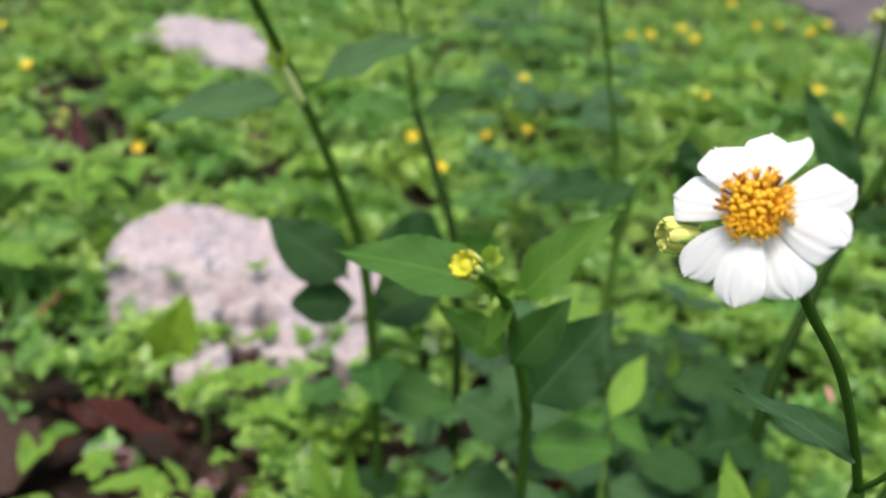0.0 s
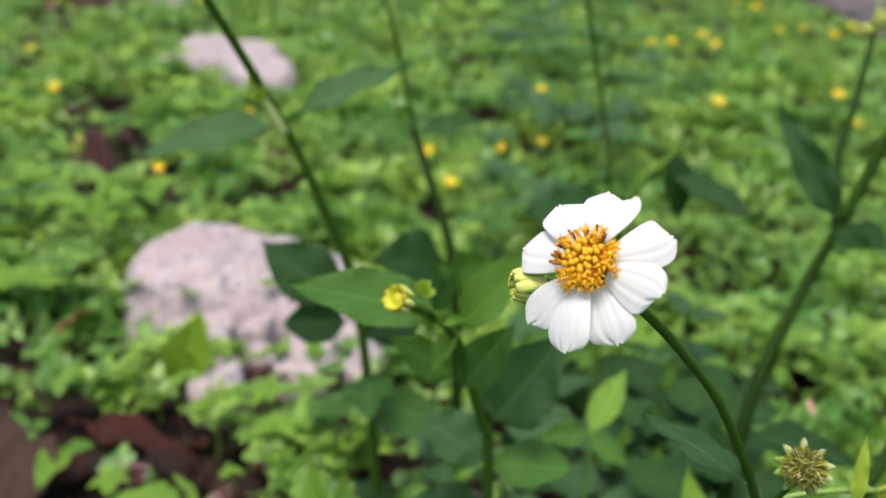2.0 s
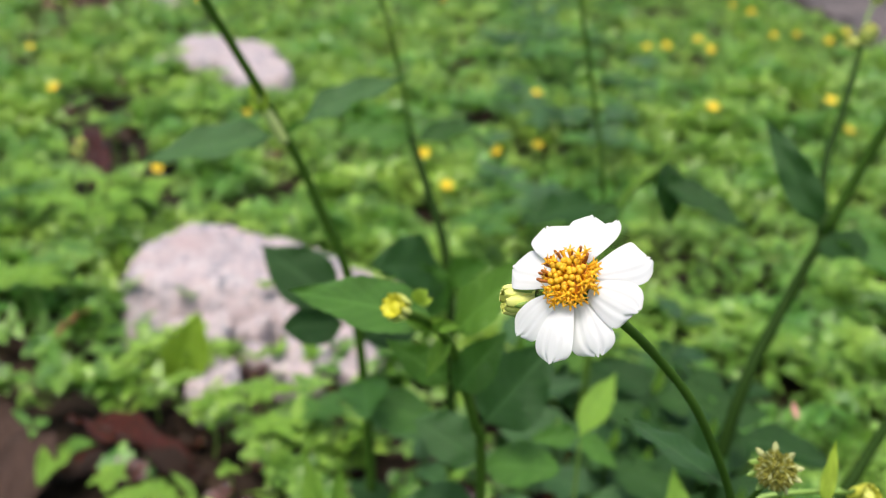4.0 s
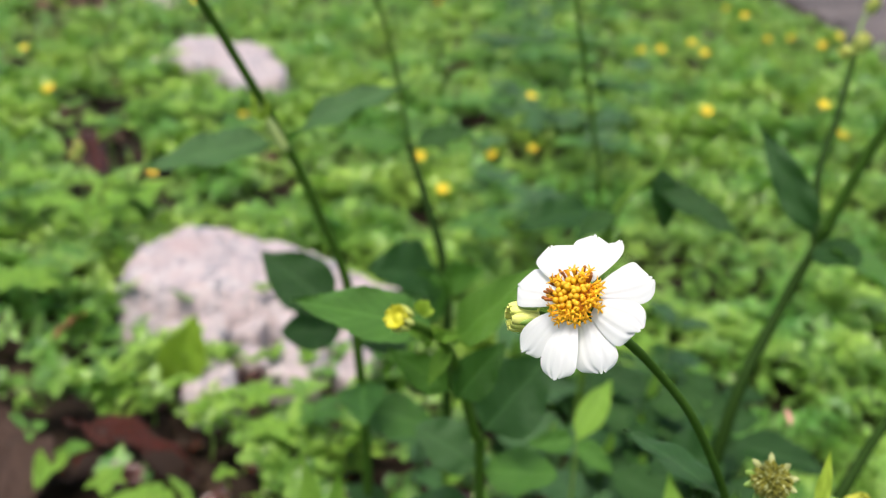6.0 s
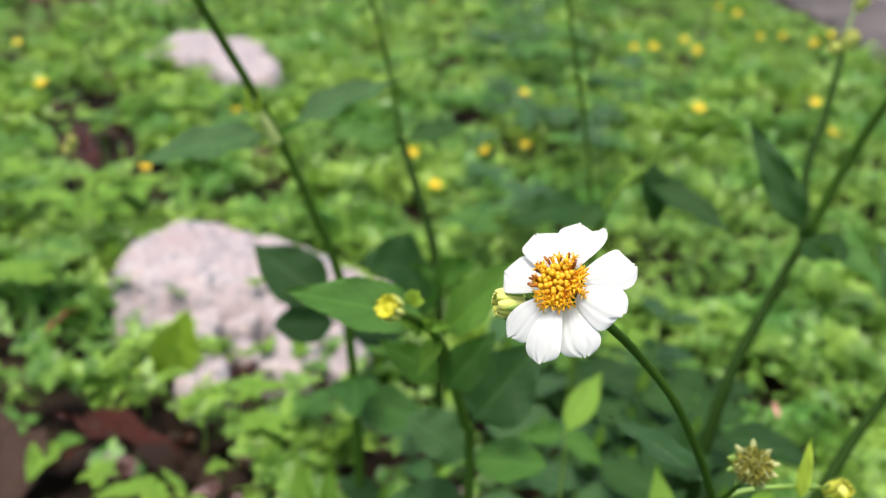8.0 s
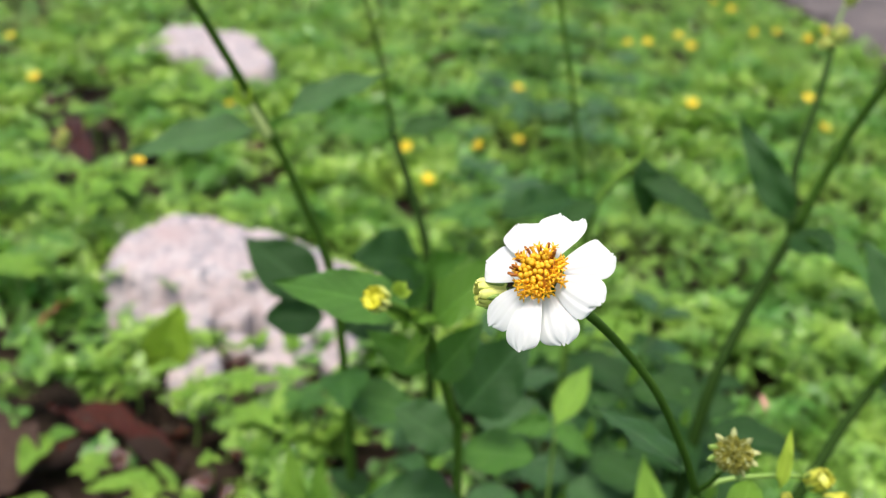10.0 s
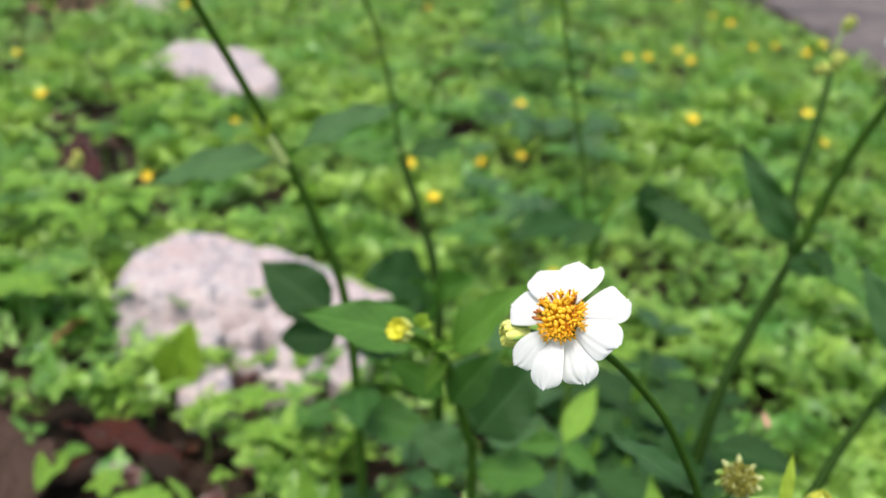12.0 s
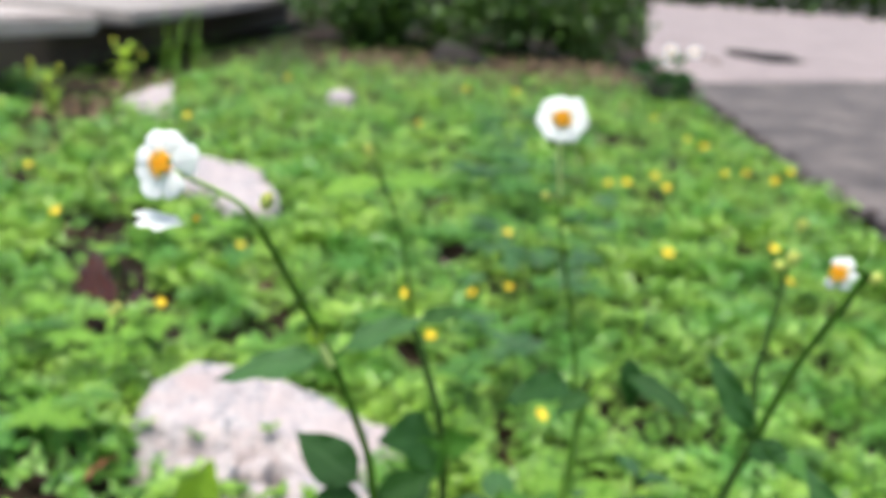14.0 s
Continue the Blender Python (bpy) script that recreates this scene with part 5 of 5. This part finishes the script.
def leafy_mass(count, centre, radii, size, seed, shell=0.5):
    """The leaves of a shrub, scattered in clumps through an uneven volume."""
    rng = np.random.default_rng(seed)
    v0, f0, uv0 = leaflet_shape(seed, 0.05)
    vs, fs, uvs = [], [], []
    total = 0
    clumps = rng.normal(0, 1, (max(8, count // 60), 3))
    clumps /= np.linalg.norm(clumps, axis=1)[:, None]
    clumps *= (shell + (1 - shell) * rng.random((len(clumps), 1)))
    for i in range(count):
        c = clumps[rng.integers(0, len(clumps))] + rng.normal(0, 0.13, 3)
        p = np.array(centre) + c * np.array(radii)
        if p[2] < SOIL + 0.01:
            continue
        q = Euler(rng.uniform(-1.2, 1.2, 3) * np.array((1, 1, 2.6))).to_matrix()
        m = np.array(q) * size * rng.uniform(0.6, 1.3)
        vs.append(v0 @ m.T + p)
        uvs.append(uv0)
        fs += [tuple(k + total for k in g) for g in f0]
        total += len(v0)
    return np.concatenate(vs), fs, np.concatenate(uvs)


def shrub(name, base, radii, count, size, seed, material, label):
    ob = thing(name, base, label, "shrub")
    o = Vector(base)
    rng = random.Random(seed)
    v, f, uv = leafy_mass(count, (0, 0, radii[2] * 0.75 - SOIL * 0), radii, size, seed)
    put_part("foliage", mesh_from("foliage", v, f, material, uv), ob)
    for k in range(6):
        a = 6.28 * k / 6 + rng.uniform(-0.3, 0.3)
        tip = o + Vector((math.cos(a) * radii[0] * 0.6, math.sin(a) * radii[1] * 0.6, radii[2] * rng.uniform(0.8, 1.4)))
        add_stem(ob, [tuple(o), tuple(o.lerp(tip, 0.5) + Vector((0, 0, radii[2] * 0.2))), tuple(tip)], 0.02, 0.006, M_BARK, "branch", 6)
    return ob


shrub("shrub", (0.0, 9.4, SOIL), (1.5, 1.0, 0.75), 5200, 0.09, 61, M_SHRUB, "dense dark green shrub behind the flower bed")
shrub("shrub", (1.15, 9.6, SOIL), (0.75, 0.8, 0.7), 2600, 0.08, 62, M_SHRUB, "dark shrub beside the concrete paving")
shrub("shrub", (-0.85, 8.6, SOIL), (0.6, 0.6, 0.5), 2200, 0.08, 63, M_SHRUB, "dark low shrub beside the garden wall")
hedge = shrub("hedge", (12, 92, SOIL), (80, 4.0, 6.0), 9000, 1.2, 64, M_SHRUB, "long dark hedge far behind the garden")
stump = thing("tree_stump", (0.05, 7.5, SOIL), "grey weathered stump at the shrub's foot", "stump")
sv, sf = tube_data([(0, 0, 0), (0.01, 0, 0.05), (0.02, 0.02, 0.10), (0.03, 0.02, 0.13)], 0.24, 0.17, 14, 5, 0.05)
put_part("trunk", mesh_from("trunk", sv, sf, M_BARK), stump)


def grass_tuft(base, height, blades, seed, material, label):
    rng = random.Random(seed)
    ob = thing("grass_tuft", base, label, "grass", kind="stuff")
    lumps_v, lumps_f, uvs = [], [], []
    for k in range(blades):
        a = rng.uniform(0, 6.28)
        h = height * rng.uniform(0.35, 1.1)
        lean = rng.uniform(0.1, 0.75) * h
        n0 = len(lumps_v)
        for i in range(6):
            t = i / 5
            w = 0.0055 * (1 - t) + 0.0008
            c = Vector((math.cos(a) * lean * t * t + rng.uniform(-.001, .001), math.sin(a) * lean * t * t, h * t)) + Vector((math.cos(a * 3) * 0.13, math.sin(a * 5) * 0.08, 0))
            s = Vector((-math.sin(a), math.cos(a), 0)) * w
            lumps_v += [tuple(c - s), tuple(c + s)]
            uvs += [(0.2, t), (0.8, t)]
        lumps_f += [(n0 + 2 * i, n0 + 2 * i + 1, n0 + 2 * i + 3, n0 + 2 * i + 2) for i in range(5)]
    put_part("blades", mesh_from("blades", lumps_v, lumps_f, material, uvs), ob)
    return ob


grass_tuft((-1.50, 5.3, SOIL), 0.46, 20, 1, M_YOUNG, "tuft of bright upright grass before the garden wall")
grass_tuft((-1.05, 5.9, SOIL), 0.32, 12, 2, M_MIDLEAF, "tuft of thin grass before the garden wall")


def weed(base, height, seed, label, blooms, bloom_kind):
    rng = random.Random(seed)
    o = Vector(base)
    ob = thing("weed", base, label, "plant")
    top = o + Vector((rng.uniform(-.03, .03), -0.03, height))
    add_stem(ob, [tuple(o), tuple(o.lerp(top, 0.5) + Vector((0.01, 0, 0))), tuple(top)], 0.004, 0.002, M_PALESTEM, sides=6)
    for k in range(20):
        at = o.lerp(top, 0.15 + 0.8 * rng.random())
        a = k * 2.4 + rng.uniform(-0.5, 0.5)
        ln = height * rng.uniform(0.12, 0.26)
        add_leaf(ob, tuple(at), tuple(at + Vector((math.cos(a) * ln, math.sin(a) * ln, ln * rng.uniform(0.1, 1.0)))), M_LIMELEAF if bloom_kind == "yellow" else M_LEAF, "ovate" if k % 3 else "lance")
    for k in range(blooms):
        a = k * 2.1
        p = top + Vector((math.cos(a) * height * 0.28, -abs(math.sin(a)) * 0.05, rng.uniform(-0.25, 0.05) * height))
        add_stem(ob, [tuple(o.lerp(top, 0.8)), tuple(p)], 0.0015, 0.001, M_PALESTEM, sides=5)
        if bloom_kind == "white":
            daisy(ob, tuple(p), (0.05 * k - 0.1, -0.8, 0.6), 0.02, ring_petals(7, 0.036, 0.026, 70 + k), 0.009, 70 + k, label="white flower")
        else:
            bud(ob, tuple(p), (0, -0.5, 0.8), 0.03, 0.014, M_LIMEBUD, "yellow flower head")
    return ob


weed((-1.52, 3.62, SOIL), 0.22, 1, "yellow-green leafy weed with yellow heads by the dark edge", 3, "yellow")
weed((-1.47, 4.25, SOIL), 0.27, 2, "tall yellow-green weed with a yellow head", 2, "yellow")
weed((1.33, 5.5, SOIL), 0.35, 3, "white-flowered plant at the path's edge", 3, "white")
shrub("shrub", (1.30, 5.75, SOIL), (0.24, 0.26, 0.15), 700, 0.05, 66, M_LEAF, "small dark leafy bush at the path's edge")


def strip_litter(count, seed, material, region):
    """Leaf bits in a stretch of the bed given by a function of a random pair."""
    rng = np.random.default_rng(seed)
    v0, f0, uv0 = leaflet_shape(5, 0.2)
    vs, fs, uvs, total = [], [], [], 0
    for _ in range(count):
        x, y, z = region(rng.random(), rng.random())
        q = np.array(Euler((rng.normal(0, 0.35), rng.normal(0, 0.35), rng.uniform(0, 6.28))).to_matrix()) * rng.uniform(0.02, 0.06)
        vs.append(v0 @ q.T + np.array((x, y, z + 0.012 * rng.random())))
        uvs.append(uv0)
        fs += [tuple(k + total for k in g) for g in f0]
        total += len(v0)
    me = mesh_from("leaf_litter", np.concatenate(vs), fs, material, np.concatenate(uvs))
    tagged(new("leaf_litter", me), "tan and brown fallen leaf bits along the bed's edge", "leaf litter", kind="stuff")


strip_litter(900, 31, M_TAN, lambda a, b: (-1.0 + 2.3 * a, 5.0 + 3.2 * b, SOIL + 0.012))
strip_litter(900, 34, M_TAN, lambda a, b: (-0.7 + 2.1 * a, 6.2 + 2.6 * b, SOIL + 0.03))
strip_litter(500, 32, M_DEADPALE, lambda a, b: (edge_x(2 + 5 * b) - 0.10 + 0.16 * a, 2 + 5 * b, -0.032 if a > 0.62 else SOIL + 0.03))
strip_litter(500, 33, M_TAN, lambda a, b: (-1.75 + 0.55 * a, 2.6 + 2.8 * b, SOIL + 0.012))
dead_leaf(2.75, 10.3, -0.028, 0.22, 40, 0, M_TAN, "tan fallen leaf on the path beside a dark patch", 9)
dead_leaf(2.72, 9.6, -0.028, 0.20, 100, 0, M_TAN, "tan fallen leaf on the path beside a dark patch", 10)


# larger bright-leaved weeds in the ground cover
def rosette(x, y, z, size, count, seed, material, kinds=("ovate", "long", "broad")):
    rng = random.Random(seed)
    ob = thing("weed", (x, y, SOIL), "low weed with a star of %s leaves" % ("dark green" if material in (M_SOFTLEAF, M_MIDLEAF, M_LEAF) else "bright green"), "plant", "leafy weeds in the ground cover")
    top = Vector((x, y, z))
    add_stem(ob, [(x, y, SOIL), (x + 0.003, y, (SOIL + z) / 2), tuple(top)], 0.0018, 0.0012, M_PALESTEM, sides=6)
    for k in range(count):
        a = 6.283 * k / count + rng.uniform(-0.3, 0.3)
        ln = size * rng.uniform(0.75, 1.15)
        add_leaf(ob, tuple(top), tuple(top + Vector((math.cos(a) * ln, math.sin(a) * ln, ln * rng.uniform(-0.15, 0.4)))), material, rng.choice(kinds), (0, -0.3, 1))
    return ob


rosette(0.242, 0.868, 0.030, 0.060, 8, 1, M_YOUNG)
rosette(0.195, 0.830, 0.030, 0.055, 7, 2, M_FRESHLEAF)
pick = random.Random(12)
for k in range(13):
    y = 0.95 + 1.5 * pick.random()
    x = -0.30 - 0.42 * (y - 0.7) * pick.random()
    if not in_stone(x, y):
        rosette(x, y, -0.01 + 0.035 * pick.random(), 0.036 + 0.03 * pick.random(), pick.choice((4, 5, 6)), 20 + k, pick.choice((M_YOUNG, M_MIDLEAF, M_YOUNG)))
# a soft upright leaf beside the leaning plant
add_stem(lean_plant, [F_TOP, (0.352, 0.485, 0.215), (0.356, 0.478, 0.232)], 0.0022, 0.0014, M_STEM, "leaf_stalk")
add_leaf(lean_plant, (0.356, 0.478, 0.232), (0.327, 0.494, 0.282), M_SOFTLEAF, "broad", (-0.3, -0.75, 0.6), 0.7)
add_leaf(lean_plant, F_TOP, (0.380, 0.470, 0.215), M_SOFTLEAF, "broad", (0.2, -0.8, 0.6), 0.7)

# dark leaves against the stone's end
add_leaf(tall_plant, (0.040, 0.605, 0.150), (0.088, 0.640, 0.176), M_LEAF, "broad", (0.1, -0.85, 0.5), 1.1)
add_leaf(back_plant, (0.092, 0.745, 0.11), (0.055, 0.720, 0.16), M_MIDLEAF, "broad", (0.1, -0.8, 0.5), 1.2)
add_leaf(back_plant, (0.088, 0.755, 0.14), (0.040, 0.690, 0.175), M_LEAF, "broad", (0.1, -0.7, 0.6), 1.2)
add_leaf(back_plant, (0.090, 0.755, 0.135), (0.120, 0.72, 0.165), M_MIDLEAF, "broad", (0.1, -0.8, 0.5), 0.9)

# bright leaves in front of the stones and on the open side of the bed
for k, (x, y, z, size, mat) in enumerate(((-0.125, 0.825, -0.035, 0.030, M_YOUNG), (-0.085, 0.835, -0.03, 0.034, M_YOUNG), (-0.045, 0.845, -0.03, 0.032, M_COVER), (-0.065, 0.775, -0.03, 0.030, M_YOUNG), (-0.025, 0.79, -0.02, 0.030, M_MIDLEAF),
                                          (-0.10, 0.86, -0.045, 0.026, M_COVER))):
    rosette(x, y, z, size, 5 + k % 2, 60 + k, mat)
pick = random.Random(31)
for k in range(30):
    y = 0.98 + 1.7 * pick.random()
    x = -0.36 - 0.40 * (y - 0.75) * pick.random()
    if not in_stone(x, y) and bare(x, y) < 0.5:
        rosette(x, y, 0.005 + 0.03 * pick.random(), 0.032 + 0.02 * pick.random(), pick.choice((4, 5, 6)), 100 + k, pick.choice((M_YOUNG, M_COVER, M_YOUNG)))
pick = random.Random(47)
for k in range(48):
    y = 1.15 + 1.9 * pick.random()
    x = 0.04 + 0.05 * y + 0.15 * y * pick.random()
    rosette(x, y, 0.008 + 0.03 * pick.random(), 0.036 + 0.022 * pick.random(), pick.choice((4, 5, 6)), 160 + k, pick.choice((M_SOFTLEAF, M_SOFTLEAF, M_MIDLEAF)))
# taller dark weeds farther back in the bed
pick = random.Random(53)
for k in range(36):
    y = 2.3 + 2.0 * pick.random()
    x = -0.02 + 0.045 * y + 0.12 * y * pick.random()
    rosette(x, y, 0.02 + 0.035 * pick.random(), 0.050 + 0.030 * pick.random(), pick.choice((5, 6, 7)), 220 + k, pick.choice((M_SOFTLEAF, M_MIDLEAF, M_MIDLEAF)))
# small bright sprouts round the brown litter
for k, (x, y) in enumerate(((-0.202, 0.842), (-0.132, 0.806), (-0.150, 0.694), (-0.098, 0.735), (-0.095, 0.785), (-0.194, 0.711))):
    rosette(x, y, -0.050, 0.013 + 0.003 * (k % 3), 3 + k % 3, 300 + k, (M_YOUNG, M_COVER, M_YOUNG)[k % 3], ("round", "ovate"))
